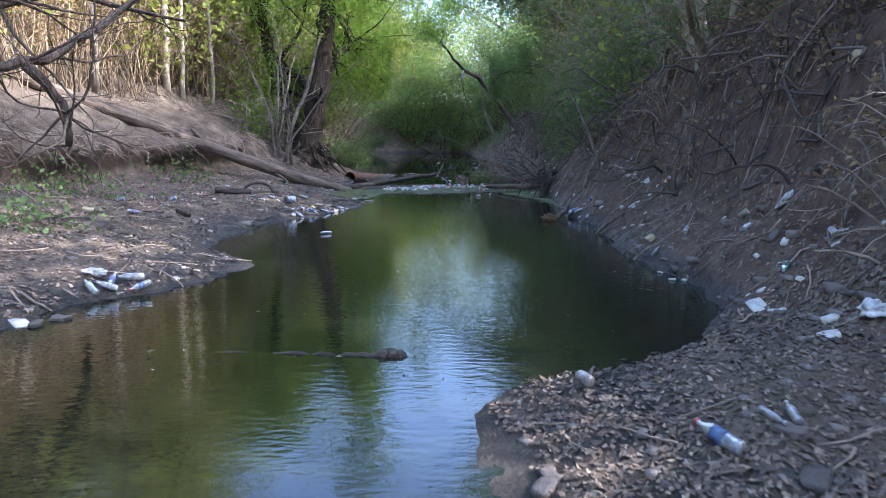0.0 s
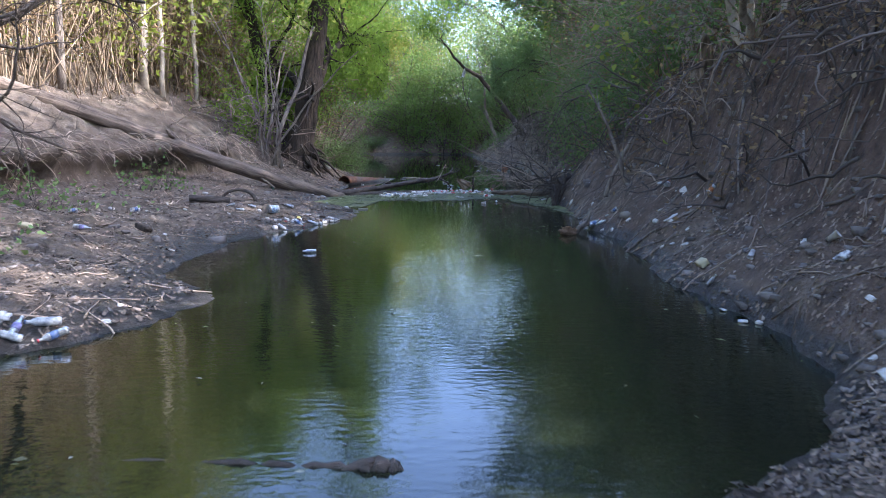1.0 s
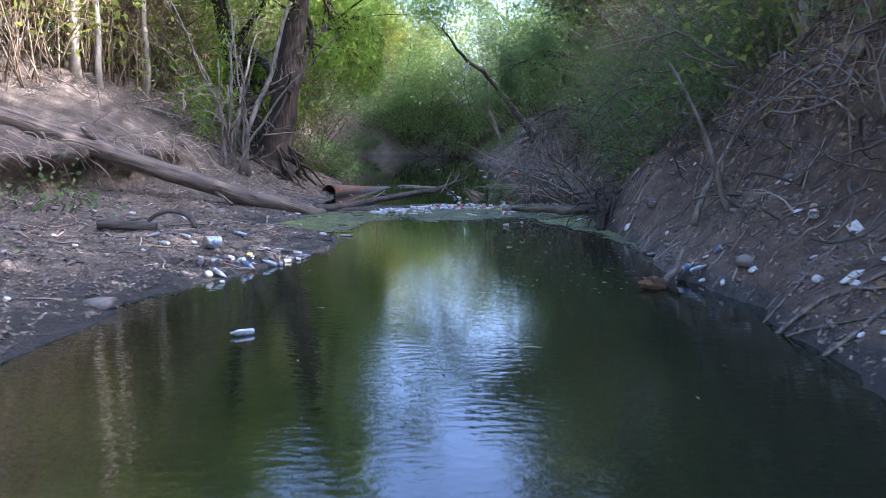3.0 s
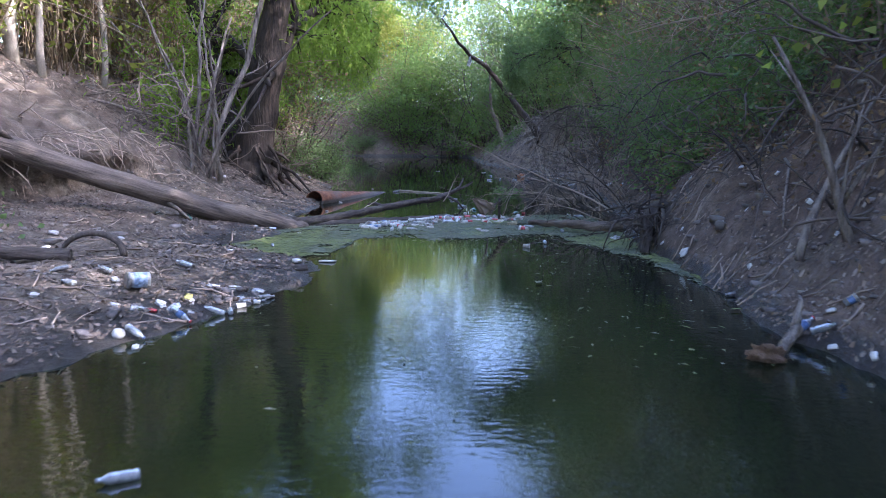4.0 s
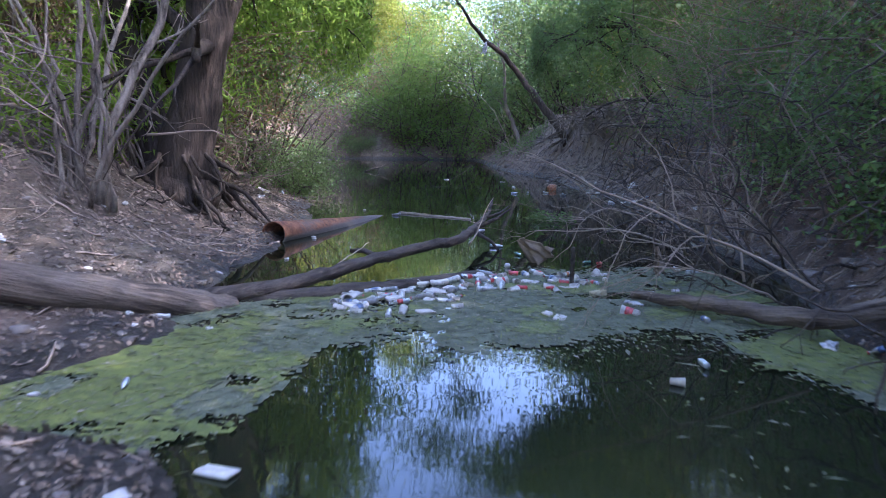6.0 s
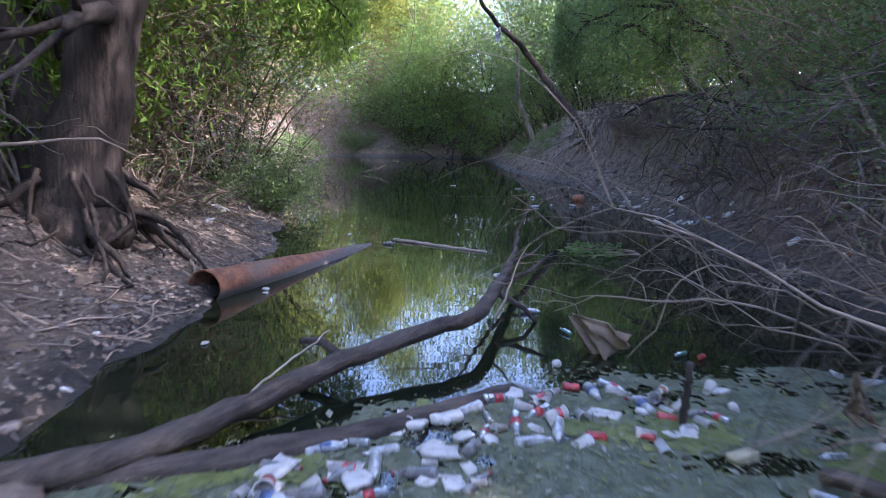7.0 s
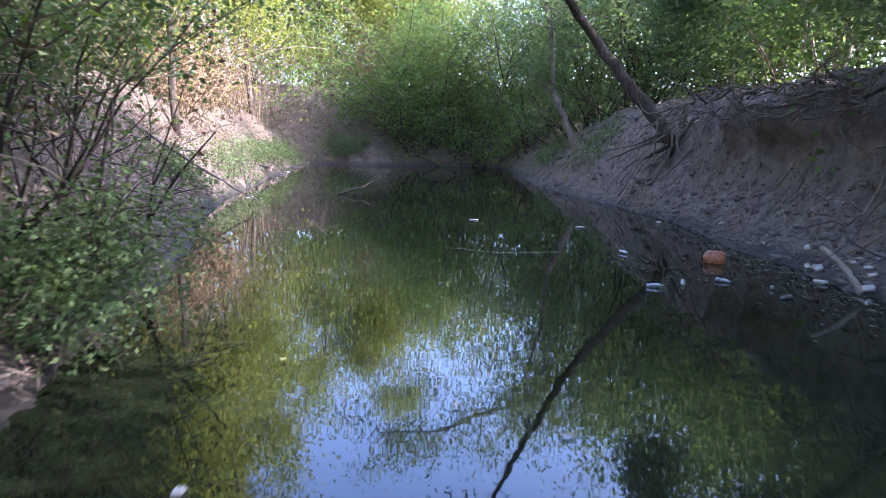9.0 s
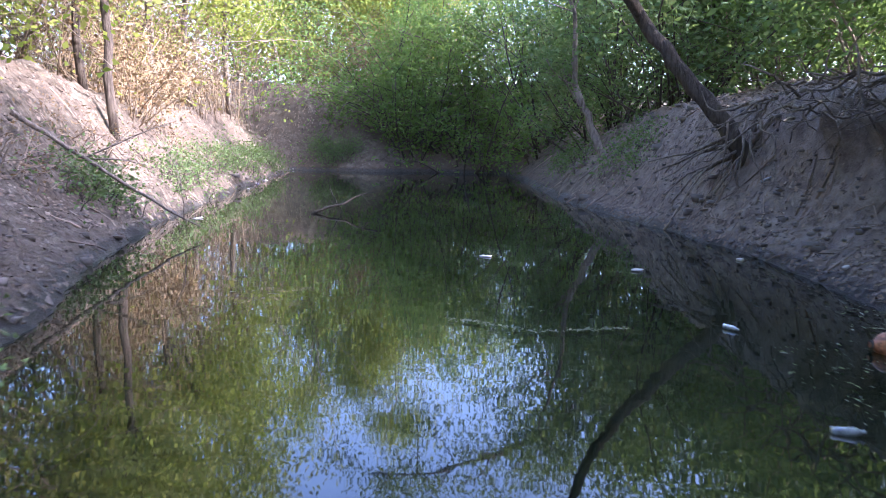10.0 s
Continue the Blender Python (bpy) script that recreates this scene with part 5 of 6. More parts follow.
# ---- scum and floating flecks ----
SCUM = plain("algae_scum", (0.15, 0.158, 0.1), (0.028, 0.038, 0.014), 11, 0.85, relief=0.8, dist=0.01)
ALGAE = plain("green_algae", (0.16, 0.18, 0.032), (0.045, 0.06, 0.015), 13, 0.6, relief=0.8, dist=0.01)
FLECK = leaf_material("floating_fleck", [(0.09, 0.10, 0.05), (0.24, 0.225, 0.18), (0.05, 0.045, 0.03), (0.14, 0.16, 0.045), (0.15, 0.14, 0.09)], 0.05, 0.7)
DAM_FRONT = ((-3.1, 13.3), (-1.75, 13.4), (-1.42, 13.6), (-1.22, 14.9), (-0.7, 14.95), (-0.1, 14.62), (0.75, 15.0), (1.1, 14.5), (1.5, 13.5), (1.75, 12.4))
DAM_BACK = ((-2.8, 15.4), (-2.0, 15.9), (-1.2, 16.25), (-0.3, 16.9), (0.2, 17.1), (0.6, 16.9), (1.2, 17.2), (1.75, 17.0))


def on_dam(x, y):
    return np.minimum(y - np.interp(x, *np.array(DAM_FRONT).T), np.interp(x, *np.array(DAM_BACK).T) - y)


def sheet(name, label, mat, box, step, mask, z):
    """A thin ragged skin on the water, made of the cells that the mask keeps."""
    xs, ys = np.arange(box[0], box[1], step), np.arange(box[2], box[3], step)
    X, Y = np.meshgrid(xs, ys)
    r = np.random.default_rng(7)
    v = np.stack([X.ravel() + r.normal(0, step * 0.2, X.size), Y.ravel() + r.normal(0, step * 0.2, X.size), z + 0.006 * rough_noise(X.ravel(), Y.ravel(), 0.12, 77, 2)], 1)
    i, j = np.meshgrid(np.arange(len(ys) - 1), np.arange(len(xs) - 1), indexing="ij")
    b = (i * len(xs) + j).ravel()
    f = np.stack([b, b + 1, b + len(xs) + 1, b + len(xs)], 1)
    f = f[mask(X.ravel()[b], Y.ravel()[b], r.uniform(0, 0.22, len(b)))]
    used, inv = np.unique(f, return_inverse=True)
    return tagged(mesh_obj(name, v[used], inv.reshape(f.shape), mat), label, "scum", kind="stuff")


sheet("scum", "grey scum skin covering the water at the dam", SCUM, (-3.1, 1.8, 12.0, 17.3), 0.028, lambda x, y, u: (on_dam(x, y) + 0.4 * rough_noise(x, y, 0.5, 41, 4) > u) & (rough_noise(x, y, 0.35, 47, 4) > u * 1.5 - 0.75), 0.005)
sheet("algae", "yellow-green algae mat on still water", ALGAE, (-3.1, 1.8, 12.6, 16.8), 0.028, lambda x, y, u: (on_dam(x, y) + 0.3 * rough_noise(x, y, 0.5, 43, 4) > u) & (rough_noise(x, y, 0.4, 45, 4) - 0.5 * np.clip(np.abs(x + 0.1) - 0.9, -0.5, 0.9) < 0.12 - 2 * u), 0.01)


def flecks(name, label, count, seed, box, mask, size):
    r = np.random.default_rng(seed)
    x, y = r.uniform(box[0], box[1], count), r.uniform(box[2], box[3], count)
    ok = (land(x, y) < 0.0) & mask(x, y, r)
    p = np.stack([x, y, np.full(count, 0.019)], 1)[ok]
    n = len(p)
    an = r.uniform(0, 6.28, n)
    d, s = np.stack([np.cos(an), np.sin(an), 0 * an], 1), np.stack([-np.sin(an), np.cos(an), 0 * an], 1)
    ln, wd = size * r.lognormal(-0.2, 0.6, (n, 1)), size * r.lognormal(-1.1, 0.5, (n, 1))
    acc = Acc()
    up = np.array([[0, 0, 0.004]])
    v = np.stack([p - d * ln - up, p + s * wd, p + d * ln - up, p - s * wd - up * 0.5], 1)
    acc.add(v.reshape(-1, 3), np.arange(4 * n).reshape(n, 4))
    return tagged(acc.build(name, FLECK), label, "litter", kind="stuff")


flecks("dam_debris", "leaf bits and debris packed on the scum", 30000, 701, (-3.1, 1.8, 12.0, 17.3), lambda x, y, r: on_dam(x, y) > r.normal(-0.05, 0.14, len(x)), 0.015)
flecks("floating_flecks", "leaves and flecks floating near the shore", 380, 702, (0.3, 1.8, 10.5, 15.0), lambda x, y, r: r.uniform(0, 1, len(x)) < 0.6, 0.019)
flecks("floating_flecks", "scattered flecks floating on the first pool", 160, 703, (-2.3, 1.8, 4.0, 14.0), lambda x, y, r: r.uniform(0, 1, len(x)) < 0.5, 0.018)
flecks("floating_flecks", "rows of foam flecks drifting on the second pool", 1400, 704, (-4.5, 2.2, 19.0, 46.0), lambda x, y, r: (rough_noise(x * 0.6, y, 1.4, 51, 3) > 0.55) | (np.abs(y - 27.6 + 0.25 * x) < 0.06) & (np.abs(x) < 0.9), 0.022)
flecks("foam_line", "curved line of pale foam bits on the water", 2600, 707, (-1.0, 0.25, 26.9, 27.6), lambda x, y, r: np.abs(y - np.interp(x, [-0.9, -0.4, 0.15], [27.35, 27.08, 27.2])) < np.abs(r.normal(0, 0.025, len(x))), 0.02)
flecks("floating_flecks", "trash bits packed along the muddy shore", 900, 705, (0.9, 2.7, 22.5, 27.0), lambda x, y, r: y - 25.6 + 0.8 * (x - 1.2) > r.normal(-0.3, 0.5, len(x)), 0.018)

flecks("shore_debris", "dark raft of sodden leaves and bits at the shore", 2600, 706, (1.2, 2.8, 21.5, 28.0), lambda x, y, r: along(SHORE_R, y) - x < 0.75 * r.uniform(0, 1, len(x)) ** 2, 0.026)

# ---- litter thrown away: bottles, cups, foam, bags ----
def lathe(profile, sides=14, axis="x"):
    """Rings round an axis from (along, radius) pairs."""
    acc = Acc()
    an = np.arange(sides) / sides * 2 * np.pi
    pr = np.array(profile, float)
    c, s = np.cos(an), np.sin(an)
    v = np.stack([np.repeat(pr[:, 0], sides), (pr[:, 1:2] * c).ravel(), (pr[:, 1:2] * s).ravel()], 1)
    if axis == "z":
        v = v[:, [1, 2, 0]]
    m = len(pr)
    i, j = np.meshgrid(np.arange(m - 1), np.arange(sides), indexing="ij")
    k = (j + 1) % sides
    acc.add(v, np.stack([i * sides + j, (i + 1) * sides + j, (i + 1) * sides + k, i * sides + k], -1).reshape(-1, 4))
    return acc


def plastic(name, col, rough=0.3, clear=0.0):
    m, n, l, b = graph(name)
    dirt = noise_node(n, l, 22, 4)
    l.new(ramp(n, l, dirt, [(0.36, tuple(x * 0.3 for x in col)), (0.62, col)]), b.inputs["Base Color"])
    b.inputs["Roughness"].default_value, b.inputs["Transmission Weight"].default_value = rough, clear
    return m


CLEAR = plastic("clear_plastic", (0.32, 0.33, 0.33), 0.4, 0.5)
MILKY = plastic("milky_plastic", (0.38, 0.38, 0.36), 0.45, 0.15)
GREENISH = plastic("green_plastic", (0.18, 0.36, 0.26), 0.25, 0.5)
SMOKY = plastic("dirty_plastic", (0.17, 0.16, 0.148), 0.5, 0.2)
BLUE, RED, WHITE = plastic("blue_label", (0.085, 0.13, 0.25), 0.5), plastic("red_plastic", (0.45, 0.05, 0.05), 0.4), plastic("white_plastic", (0.5, 0.485, 0.455), 0.6)
PALE_BLUE = plastic("pale_blue_wrap", (0.24, 0.31, 0.42), 0.45)
PURPLE, YELLOW, ORANGE = plastic("purple_label", (0.2, 0.18, 0.33), 0.5), plastic("yellow_plastic", (0.45, 0.40, 0.10), 0.5), plastic("orange_plastic", (0.42, 0.16, 0.06), 0.55)
FOAM = plain("white_foam", (0.56, 0.535, 0.49), (0.26, 0.235, 0.2), 18, 0.85, relief=0.4, dist=0.003)
FOAM_OLD = plain("yellowed_foam", (0.42, 0.37, 0.23), (0.24, 0.20, 0.12), 14, 0.85, relief=0.4, dist=0.003)
CLOTH = plain("dirty_cloth", (0.21, 0.155, 0.10), (0.09, 0.066, 0.042), 10, 0.9, relief=0.5)
HUSK = plain("orange_husk", (0.27, 0.16, 0.085), (0.10, 0.06, 0.035), 26, 0.9, relief=0.9, dist=0.02)
STONE_ONE = plain("single_stone", (0.11, 0.09, 0.077), (0.06, 0.05, 0.042), 9, 0.85, relief=0.7, dist=0.012, obj=True)


def sub(ob, name, acc, mat, label=""):
    return part(name, acc, mat, ob, label)


def bottle(label, body, cap, wrap, r=0.029, ln=0.205):
    ob = thing("bottle", label, "bottle", "bottles washed ashore")
    h = ln / 2
    b = sub(ob, "body", lathe([(-h, 0.002), (-h + 0.002, r * 0.7), (-h + 0.01, r), (-h * 0.7, r), (-h * 0.62, r * 0.9), (-h * 0.54, r), (-h * 0.3, r * 0.97), (-h * 0.1, r * 0.93), (h * 0.08, r), (h * 0.16, r * 0.9), (h * 0.24, r), (h * 0.36, r * 0.93), (h * 0.52, r * 0.68), (h * 0.64, r * 0.43), (h * 0.7, r * 0.37), (h * 0.84, r * 0.36), (h * 0.86, r * 0.48), (h * 0.88, r * 0.36), (h * 0.93, r * 0.36), (h * 0.93, 0.001)]), body)
    if cap:
        sub(ob, "cap", lathe([(h * 0.9, r * 0.3), (h * 0.9, r * 0.46), (h * 0.99, r * 0.46), (h, r * 0.4), (h, 0.001)], 12), cap)
    if wrap:
        sub(b, "label", lathe([(-h * 0.32, r * 1.0), (-h * 0.32, r * 1.025), (h * 0.22, r * 1.025), (h * 0.22, r * 1.0)]), wrap)
    return ob


def cup(label, mat, band=None, h=0.12, r0=0.026, r1=0.038):
    ob = thing("cup", label, "cup", "cups washed ashore")
    b = sub(ob, "body", lathe([(0.004, 0.001), (0.004, r0 - 0.003), (0, r0), (h * 0.96, r1), (h * 0.965, r1 + 0.004), (h, r1 + 0.004), (h, r1 - 0.002), (0.008, r0 - 0.004), (0.008, 0.001)], 18), mat)
    if band:
        sub(b, "band", lathe([(h * 0.3, r0 + (r1 - r0) * 0.3 + 0.0008), (h * 0.75, r0 + (r1 - r0) * 0.75 + 0.0012)], 18), band)
    return ob


def lump(size, seed, detail=3, rough=0.2, square=0.0):
    """A closed uneven lump, from blocky to round."""
    bm = bmesh.new()
    bmesh.ops.create_cube(bm, size=2)
    bmesh.ops.subdivide_edges(bm, edges=bm.edges[:], cuts=detail, use_grid_fill=True)
    r = Vector((seed * 1.7, seed * 0.9, seed * 2.3))
    for v in bm.verts:
        q = v.co.normalized() * (1 - square) * 1.15 + v.co * square
        q *= 1 + rough * noise.noise(q * 1.4 + r) + rough * 0.5 * noise.noise(q * 3.7 + r)
        v.co = Vector((q.x * size[0], q.y * size[1], q.z * size[2]))
    acc = Acc()
    bm.verts.index_update()
    acc.add(np.array([v.co[:] for v in bm.verts]), np.array([[v.index for v in f.verts] for f in bm.faces]))
    bm.free()
    return acc


def single(name, label, acc, mat, category, group=""):
    return tagged(acc.build(name, mat), label, category, group)


def lay(proto, spots, seed, lift, tilt=8, scale=(0.68, 0.98), upright=False, stand=False):
    """The first spot takes the thing itself, the rest take copies."""
    r = np.random.default_rng(seed)
    for k, (x, y) in enumerate(spots):
        g = ground_z(x, y)
        afloat = g < 0.005
        z = (0.004 if afloat else g) + lift * (0.35 if afloat else 0.85)
        e = 0.08
        slope = Vector(((ground_z(x - e, y) - ground_z(x + e, y)) / (2 * e), (ground_z(x, y - e) - ground_z(x, y + e)) / (2 * e), 1)).normalized() if not afloat else Vector((0, 0, 1))
        up = slope.to_track_quat("Z", "Y").to_matrix().to_4x4()
        m = Matrix.Translation((x, y, z)) @ up @ pose(0, 0, 0, r.uniform(-tilt, tilt), r.uniform(-tilt, tilt) + (90 if upright else 0) * (not stand), r.uniform(0, 360))
        if upright:
            m = Matrix.Translation((x, y, z)) @ up @ pose(0, 0, 0, 0, 0, r.uniform(0, 360)) @ pose(0, 0, 0, 0, r.uniform(-6, 6), 0)
        m = m @ Matrix.Scale(r.uniform(*scale), 4)
        if k == 0:
            proto.matrix_basis = m
        else:
            copy_thing(proto, m)


lay(bottle("clear plastic bottle with blue label and red cap", CLEAR, RED, BLUE), ((0.96, 3.7), (-2.07, 6.28), (-1.86, 11.22), (1.7, 10.99), (1.08, 15.44), (1.74, 14.68), (2.76, 22.73),), 800, 0.033)
lay(bottle("clear crushed plastic bottle without a cap", CLEAR, None, None), ((-2.35, 6.15), (-1.73, 11.41), (-1.65, 11.48), (-2.63, 11.89), (-2.24, 12.3), (-2.34, 15.27), (1.76, 10.89), (-1.34, 9.3), (-1.09, 16.15), (-1.0, 16.21), (-0.05, 18.39), (-2.04, 14.13), (0.91, 16.17), (0.75, 14.55), (0.81, 25.55), (2.94, 31.44), (0.95, 27.26), (2.32, 25.05), (1.81, 25.57), (3.03, 26.1), (2.34, 23.38), (-3.19, 20.87), (-3.41, 23.03),), 801, 0.033)
lay(bottle("dull dirty plastic bottle with a white cap", SMOKY, WHITE, None), ((2.4, 5.72), (1.84, 7.55), (1.15, 3.75), (1.25, 3.82), (-1.52, 11.86), (-2.86, 11.74), (1.65, 11.0), (1.76, 12.1), (-0.45, 16.5), (-5.94, 39.56), (1.75, 25.19), (2.56, 23.24), (2.67, 22.92), (-1.26, 21.56), (-1.33, 21.29),), 802, 0.033)
lay(bottle("milky white plastic bottle with blue cap", MILKY, BLUE, None), ((-2.19, 6.4), (-2.28, 6.23), (-1.98, 10.88), (-2.66, 11.48), (1.57, 17.04), (1.49, 25.82),), 803, 0.033)
lay(bottle("green plastic bottle with white cap", GREENISH, WHITE, None), ((2.09, 5.72), (-3.09, 14.72), (0.12, 17.9), (0.72, 17.47),), 804, 0.033)
lay(bottle("clear plastic bottle with purple label", CLEAR, WHITE, PURPLE), ((-2.27, 6.29), (-3.34, 8.99), (-6.01, 40.34), (1.09, 25.69),), 805, 0.033)
lay(cup("white foam cup lying on its side", FOAM, None), ((2.43, 5.89), (2.29, 6.94), (2.08, 7.47), (2.11, 5.83), (-1.59, 11.63), (-0.77, 16.43), (-0.63, 16.5), (-1.01, 16.01), (-0.66, 16.04), (-0.48, 15.9), (-0.18, 16.69), (1.47, 17.13), (-2.15, 15.71), (-1.33, 15.82), (1.13, 16.26), (0.49, 14.26),), 820, 0.04)
lay(cup("white paper cup with pale blue band", WHITE, BLUE), ((-3.47, 10.25), (-3.95, 9.88), (1.89, 10.94),), 821, 0.04)
lay(cup("white cup stained pink-brown", WHITE, ORANGE), ((2.38, 10.44), (2.48, 9.33), (0.41, 16.84), (2.77, 19.42),), 822, 0.04)
lay(single("foam_piece", "broken piece of white foam", lump((0.055, 0.035, 0.02), 3, 2, 0.25, 0.55), FOAM, "foam", "foam pieces"), ((1.92, 4.87), (2.22, 6.02), (-3.7, 10.28), (-1.55, 11.74), (-3.7, 13.18), (-2.49, 11.74), (-3.35, 12.25), (-0.54, 16.01), (0.27, 16.61), (0.09, 15.53), (-1.56, 13.04), (2.61, 28.9), (2.13, 30.06), (2.54, 27.46), (2.82, 26.17), (-3.95, 24.68), (-5.73, 38.6), (-6.72, 47.36), (2.47, 24.1),), 830, 0.02)
lay(single("foam_piece", "flat piece of white foam board", lump((0.085, 0.05, 0.009), 5, 2, 0.12, 0.8), FOAM, "foam", "foam pieces"), ((1.81, 4.67), (-2.42, 5.48), (1.83, 5.47), (1.8, 13.3), (2.38, 9.92), (2.12, 9.45), (0.17, 16.95), (0.36, 16.38), (-0.6, 15.92), (-0.87, 16.34), (0.16, 15.46), (-1.35, 13.32), (-2.14, 13.2), (0.09, 16.58), (2.76, 20.41), (0.85, 29.38), (-6.15, 41.64), (-4.84, 32.99), (-0.62, 30.05), (2.73, 22.48), (2.9, 22.54), (2.66, 23.11),), 831, 0.009)
lay(single("foam_piece", "yellowed block of foam", lump((0.07, 0.035, 0.025), 8, 2, 0.1, 0.85), FOAM_OLD, "foam", "foam pieces"), ((1.88, 7.87), (-3.73, 8.78), (-4.04, 8.24), (2.89, 6.63), (0.55, 16.16), (2.89, 24.45), (-3.36, 21.76),), 832, 0.025)
lay(single("foam_piece", "round white foam ball", lump((0.04, 0.04, 0.034), 11, 3, 0.05, 0.0), FOAM, "foam", "foam pieces"), ((-2.06, 10.85), (2.04, 9.68), (-0.03, 17.25), (-3.78, 24.74), (2.51, 23.44),), 833, 0.034)
lay(single("plastic_bag", "crumpled white plastic bag", lump((0.075, 0.055, 0.03), 21, 5, 0.8), WHITE, "bag", "bags"), ((2.04, 4.71), (2.22, 6.63), (2.44, 6.52), (-2.41, 6.34), (-3.64, 15.78), (1.57, 14.86), (-0.18, 19.58),), 841, 0.03)
lay(single("stone", "flat weathered stone in the mud", lump((0.075, 0.05, 0.02), 31, 3, 0.45, 0.45), STONE_ONE, "stone", "stones"), ((1.14, 3.44), (0.42, 3.64), (0.39, 3.57), (1.19, 3.7), (2.21, 6.16), (-2.24, 5.59), (-2.31, 5.45), (-3.04, 9.67), (-3.09, 9.29), (-2.21, 10.78), (-2.86, 12.14),), 842, 0.012)
lay(single("drink_can", "crushed red and silver drink can", lathe([(-0.06, 0.001), (-0.06, 0.026), (-0.052, 0.031), (0.0, 0.027), (0.052, 0.031), (0.06, 0.026), (0.06, 0.001)]), RED, "can", "cans"), ((0.0, 16.32), (0.22, 16.33), (-0.01, 16.9), (0.83, 17.43), (0.36, 16.54),), 843, 0.03)
dam_rng = np.random.default_rng(63)


def dam_spots(n):
    xs = dam_rng.uniform(-1.3, 0.75, n)
    return [(float(x), float(np.interp(x, *np.array(DAM_BACK).T) - 0.05 - abs(dam_rng.normal(0, 0.45)))) for x in xs]


lay(bottle("clear crushed plastic bottle packed in scum", MILKY, None, None), dam_spots(8), 851, 0.029, 10, (0.75, 1.0))
lay(bottle("dull dirty plastic bottle packed in scum", SMOKY, RED, None), dam_spots(9), 852, 0.029, 10, (0.75, 1.0))
lay(bottle("clear plastic bottle with red label packed in scum", CLEAR, WHITE, RED), dam_spots(7), 857, 0.029, 10, (0.8, 1.05))
lay(bottle("milky plastic bottle with blue label packed in scum", MILKY, WHITE, BLUE), dam_spots(5), 858, 0.029, 10, (0.8, 1.05))
lay(cup("white paper cup with red band packed in scum", FOAM, RED), dam_spots(5), 859, 0.03, 14, (0.85, 1.05))
lay(cup("white foam cup packed in scum", FOAM), dam_spots(26), 853, 0.03, 14, (0.75, 1.05))
lay(single("foam_piece", "broken white foam packed in scum", lump((0.04, 0.026, 0.012), 13, 2, 0.3, 0.55), FOAM, "foam", "foam pieces"), dam_spots(22), 854, 0.014, 14, (0.8, 1.5))
lay(single("foam_piece", "broken white foam washed onto the mud", lump((0.05, 0.03, 0.014), 14, 2, 0.3, 0.55), FOAM, "foam", "foam pieces"),
    [(float(dam_rng.uniform(2.35, 3.05)), float(dam_rng.uniform(22.4, 27.0))) for _ in range(22)], 855, 0.014, 8, (0.7, 1.3))
lay(single("foam_piece", "small pale litter on the bank", lump((0.035, 0.022, 0.01), 15, 2, 0.3, 0.55), FOAM, "foam", "foam pieces"),
    [(float(dam_rng.uniform(1.75, 2.5)), float(dam_rng.uniform(5, 16))) for _ in range(46)] + [(float(dam_rng.uniform(-4.2, -1.8)), float(dam_rng.uniform(6, 22))) for _ in range(40)], 856, 0.01)
scrap_rng = np.random.default_rng(91)


def tongue_spots(n):
    """Along the waterline of the low mud tongue, and a little way up it."""
    out = []
    for _ in range(n):
        f, inland = scrap_rng.uniform(0, 1), abs(scrap_rng.normal(0, 0.2))
        out.append((float(-2.3 + 0.85 * f - 0.75 * inland), float(10.95 + 0.95 * f + 0.6 * inland)))
    return out


lay(single("plastic_scrap", "torn scrap of dirty white plastic on the mud", lump((0.05, 0.03, 0.012), 51, 3, 0.6, 0.4), WHITE, "scrap", "scraps on the mud"), tongue_spots(12), 861, 0.012)
lay(single("plastic_scrap", "faded red plastic scrap on the mud", lump((0.035, 0.022, 0.012), 52, 3, 0.5, 0.5), RED, "scrap", "scraps on the mud"), tongue_spots(2), 862, 0.012)
lay(single("plastic_scrap", "dull yellow plastic scrap at the waterline", lump((0.055, 0.03, 0.015), 53, 3, 0.5, 0.5), YELLOW, "scrap", "scraps on the mud"), tongue_spots(1), 863, 0.014)
lay(single("wood_chip", "brown broken chip of wood on the mud", lump((0.055, 0.022, 0.014), 54, 2, 0.4, 0.7), LOG_MAT, "wood chip", "scraps on the mud"), tongue_spots(12), 864, 0.013)
lay(single("stone", "small grey-brown stone on the mud tongue", lump((0.045, 0.035, 0.02), 55, 2, 0.4, 0.4), STONE_ONE, "stone", "stones"), tongue_spots(14), 865, 0.014)
jar = thing("glass_jar", "dark jar with a pale lid on the mud", "jar")
sub(jar, "body", lathe([(-0.055, 0.001), (-0.055, 0.034), (0.03, 0.037), (0.045, 0.03)]), SMOKY)
sub(jar, "lid", lathe([(0.042, 0.031), (0.056, 0.031), (0.058, 0.028), (0.058, 0.001)]), MILKY)
lay(jar, ((0.65, 4.33),), 846, 0.034)
jug = thing("jug", "rounded orange plastic jug lying at the shore", "jug")
sub(jug, "body", lathe([(-0.16, 0.001), (-0.16, 0.09), (-0.14, 0.115), (-0.02, 0.125), (0.02, 0.118), (0.06, 0.122), (0.11, 0.085), (0.14, 0.04), (0.17, 0.036), (0.17, 0.001)], 20), ORANGE)
sub(jug, "rim", lathe([(0.15, 0.038), (0.15, 0.046), (0.175, 0.046), (0.175, 0.03)], 16), WOOD_WET)
lay(jug, ((1.75, 26.8),), 845, 0.11, 15)
bucket = thing("food_tub", "large white plastic tub with blue wrap", "tub")
tub_body = sub(bucket, "body", lathe([(-0.11, 0.001), (-0.11, 0.075), (0.1, 0.085), (0.1, 0.001)], 20), MILKY)
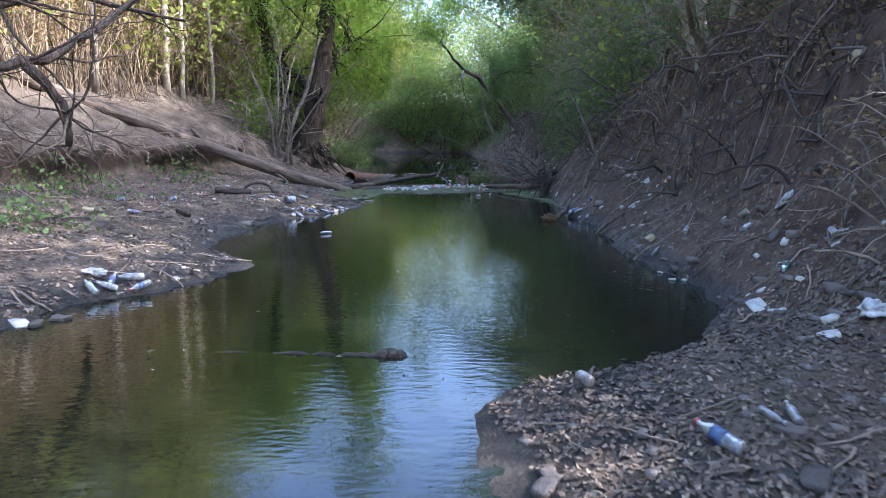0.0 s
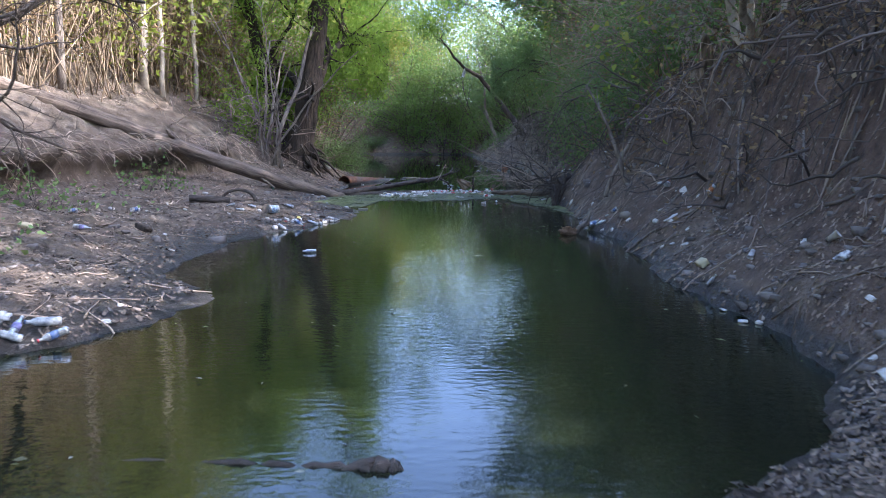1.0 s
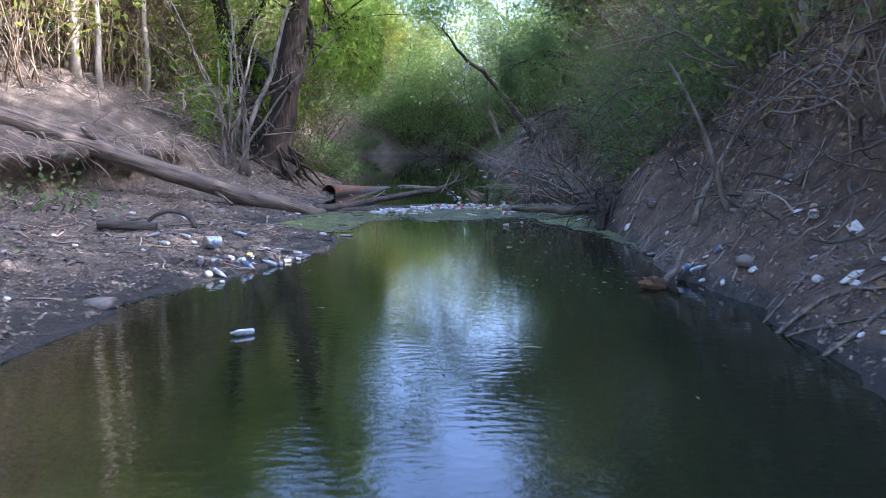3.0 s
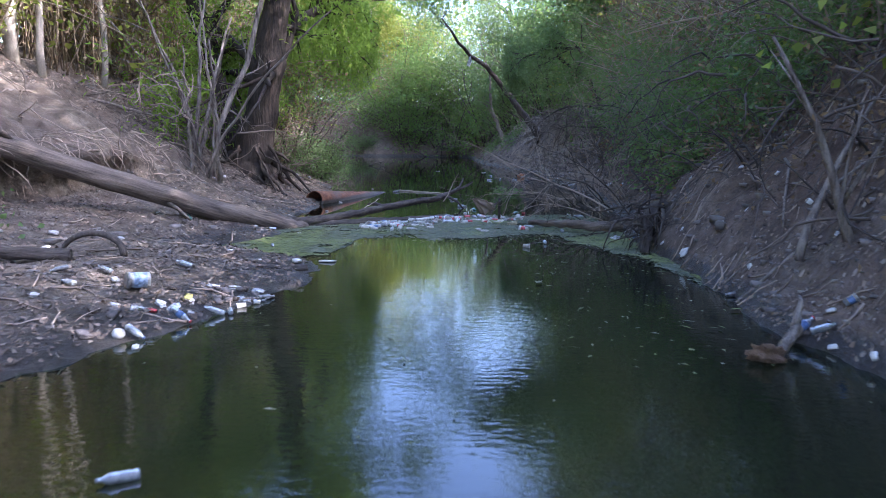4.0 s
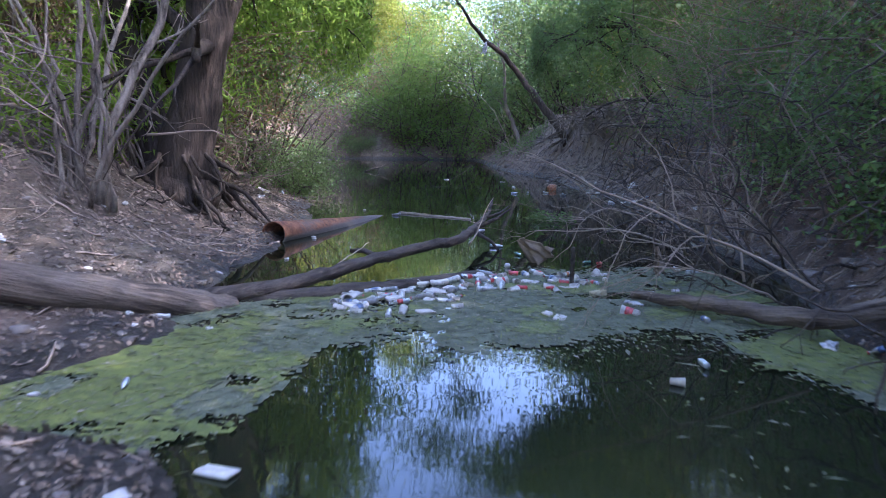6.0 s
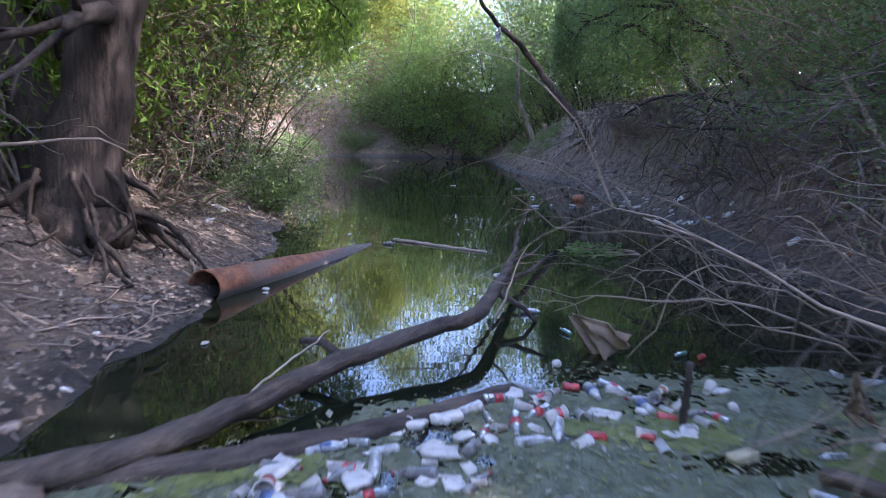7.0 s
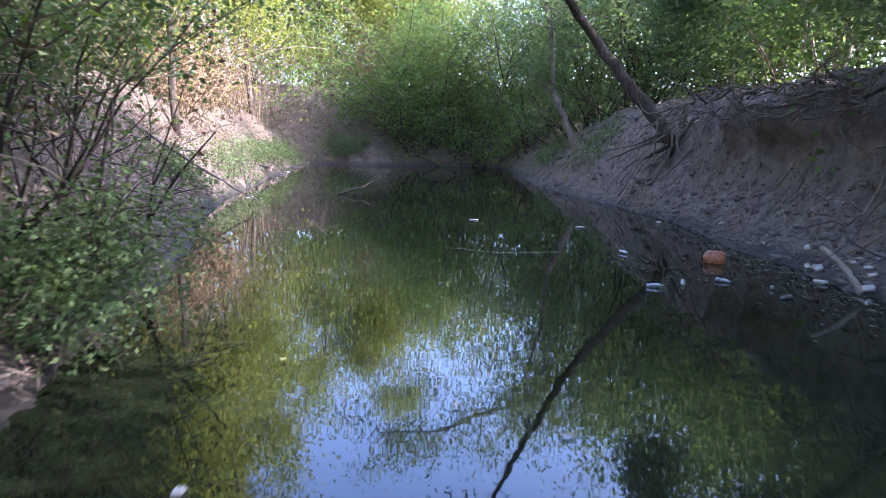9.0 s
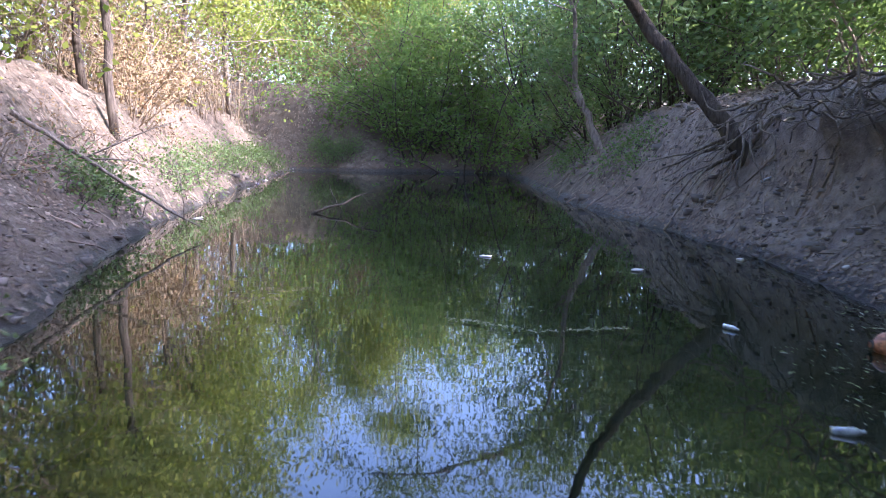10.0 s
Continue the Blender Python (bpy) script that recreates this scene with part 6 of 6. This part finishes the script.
sub(bucket, "lid", lathe([(-0.115, 0.001), (-0.125, 0.08), (-0.105, 0.088), (-0.09, 0.088), (-0.09, 0.08)], 20), SMOKY)
sub(tub_body, "label", lathe([(-0.06, 0.0785), (-0.06, 0.0805), (0.07, 0.0845), (0.07, 0.083)], 20), PALE_BLUE)
bucket.matrix_basis = Matrix.Translation((-2.27, 11.6, ground_z(-2.27, 11.6) + 0.055)) @ pose(0, 0, 0, 0, 6, 38) @ Matrix.Scale(0.62, 4)
lay(single("old_boot", "dark brown sodden boot on the mud", lump((0.15, 0.06, 0.05), 41, 3, 0.25, 0.3), WOOD_WET, "boot"), ((-3.04, 9.57),), 847, 0.04)
lay(single("coconut_husk", "orange-brown fibrous husk at the waterline", lump((0.13, 0.075, 0.075), 43, 6, 0.95, 0.15), HUSK, "husk"), ((1.34, 10.62),), 848, 0.09, 20, (0.58, 0.58))


def drape(name, label, mat, peak, foot, width, seed, category):
    """A cloth or bag caught at its top, falling in folds."""
    r = np.random.default_rng(seed)
    acc = Acc()
    nu, nv = 16, 14
    peak, foot = np.array(peak, float), np.array(foot, float)
    side = np.cross(foot - peak, (0.3, 1, 0.2))
    side /= np.linalg.norm(side)
    out = np.cross(side, foot - peak)
    out /= np.linalg.norm(out)
    pts = []
    for b in range(nv):
        f = b / (nv - 1)
        for a0 in range(nu):
            u = a0 / (nu - 1) - 0.5
            fold = (math.sin(u * 23 + seed + 3 * f) * 0.035 + math.sin(u * 9 + f * 7) * 0.05 + math.sin(f * 11 + u * 5) * 0.03) * (0.2 + 0.8 * f)
            pts.append(peak + (foot - peak) * (f + 0.08 * math.sin(u * 9 + seed) * f) + side * u * width * (0.12 + 0.88 * f**0.8) + out * fold + r.normal(0, 0.004, 3))
    i, j = np.meshgrid(np.arange(nv - 1), np.arange(nu - 1), indexing="ij")
    q = (i * nu + j).ravel()
    acc.add(np.array(pts), np.stack([q, q + 1, q + nu + 1, q + nu], 1))
    ob = tagged(acc.build(name, mat), label, category)
    thick = ob.modifiers.new("thick", "SOLIDIFY")
    thick.thickness = 0.004
    return ob


drape("hanging_cloth", "pale dirty cloth hanging on the bank top", CLOTH, (2.8, 10.75, 2.2), (2.82, 10.8, 1.72), 0.34, 3, "cloth")
drape("wet_cloth", "brown wet cloth caught in the brush", CLOTH, (0.1, 17.6, 0.2), (0.34, 17.4, 0.02), 0.32, 5, "cloth")
drape("caught_bag", "white plastic bag caught on a branch", WHITE, (0.42, 30.75, 3.72), (0.36, 30.7, 3.4), 0.16, 7, "bag")
drape("caught_rag", "grey rag caught in the brush", CLOTH, (0.98, 16.2, 0.36), (1.0, 16.17, 0.17), 0.09, 9, "cloth")
# arched root in the mud
acc = Acc()
th = np.linspace(0.0, math.pi, 15)
acc.tube(np.stack([-2.95 + 0.24 * np.cos(th), 12.35 + 0.05 * np.sin(th), 0.2 + 0.17 * np.sin(th)], 1), np.linspace(0.028, 0.018, 15), 8)
tagged(acc.build("curved_root", WOOD_WET), "curved dark root arching out of the mud", "root")

# ribbed foam tray lying on the mud below the willow
tray = thing("foam_tray", "white ribbed foam tray lying on grey mud", "tray")
sub(tray, "base", lump((0.13, 0.075, 0.006), 61, 3, 0.04, 0.95), FOAM)
for k in range(6):
    rib = Acc()
    x = -0.1 + 0.04 * k
    rib.tube([(x, -0.06, 0.012), (x, -0.02, 0.016), (x, 0.02, 0.016), (x, 0.06, 0.012)], [0.011, 0.012, 0.012, 0.011], 8)
    sub(tray, "rib", rib, FOAM)
tray.matrix_basis = Matrix.Translation((-3.51, 22.09, ground_z(-3.51, 22.09) + 0.012)) @ pose(0, 0, 0, 4, 12, -35)
lay(single("foam_board", "flat white foam board at the muddy shore", lump((0.17, 0.1, 0.012), 62, 3, 0.1, 0.9), FOAM, "foam", "foam pieces"), ((3.0, 24.79),), 871, 0.014, 3, (1.0, 1.0))
# leafy branch afloat beside the brush pile
spray_rng = np.random.default_rng(67)
leafy = thing("leafy_branch", "broken leafy green branch floating on dark water", "branch")
acc, tips = Acc(), []
for k in range(5):
    p = wander((1.35, 20.75 + 0.06 * k, 0.03), (-1.0, spray_rng.normal(0.1, 0.3), 0.1), 0.75, 8, 0.12, spray_rng, (0, 0, -0.25))
    p[:, 2] = np.maximum(p[:, 2], 0.015)
    acc.tube(p, np.linspace(0.007, 0.002, 8), 5)
    tips.extend(p[2:])
sub(leafy, "twigs", acc, TWIG)
acc = Acc()
c = np.asarray(tips)[spray_rng.integers(0, len(tips), 240)] + spray_rng.normal(0, 0.035, (240, 3))
c[:, 2] = np.maximum(c[:, 2], 0.012)
acc.leaves(c, spray_rng, 0.085, 0.012, 0.0, 0.2)
tagged(sub(leafy, "foliage", acc, GREEN_DULL), kind="stuff")
log_thing("thin_stick", "thin pale stick standing out of the water", [(-1.62, 16.45, 0.02, 0.008), (-1.45, 16.75, 0.12, 0.007), (-1.25, 17.05, 0.24, 0.004)], BARK_PALE, 16, 6, "stick")
log_thing("grey_log", "short sodden log at the edge of the mud", [(-1.95, 12.55, 0.03, 0.03), (-1.7, 12.72, 0.05, 0.034), (-1.45, 12.9, 0.02, 0.03)], WOOD_WET, 17, 10)
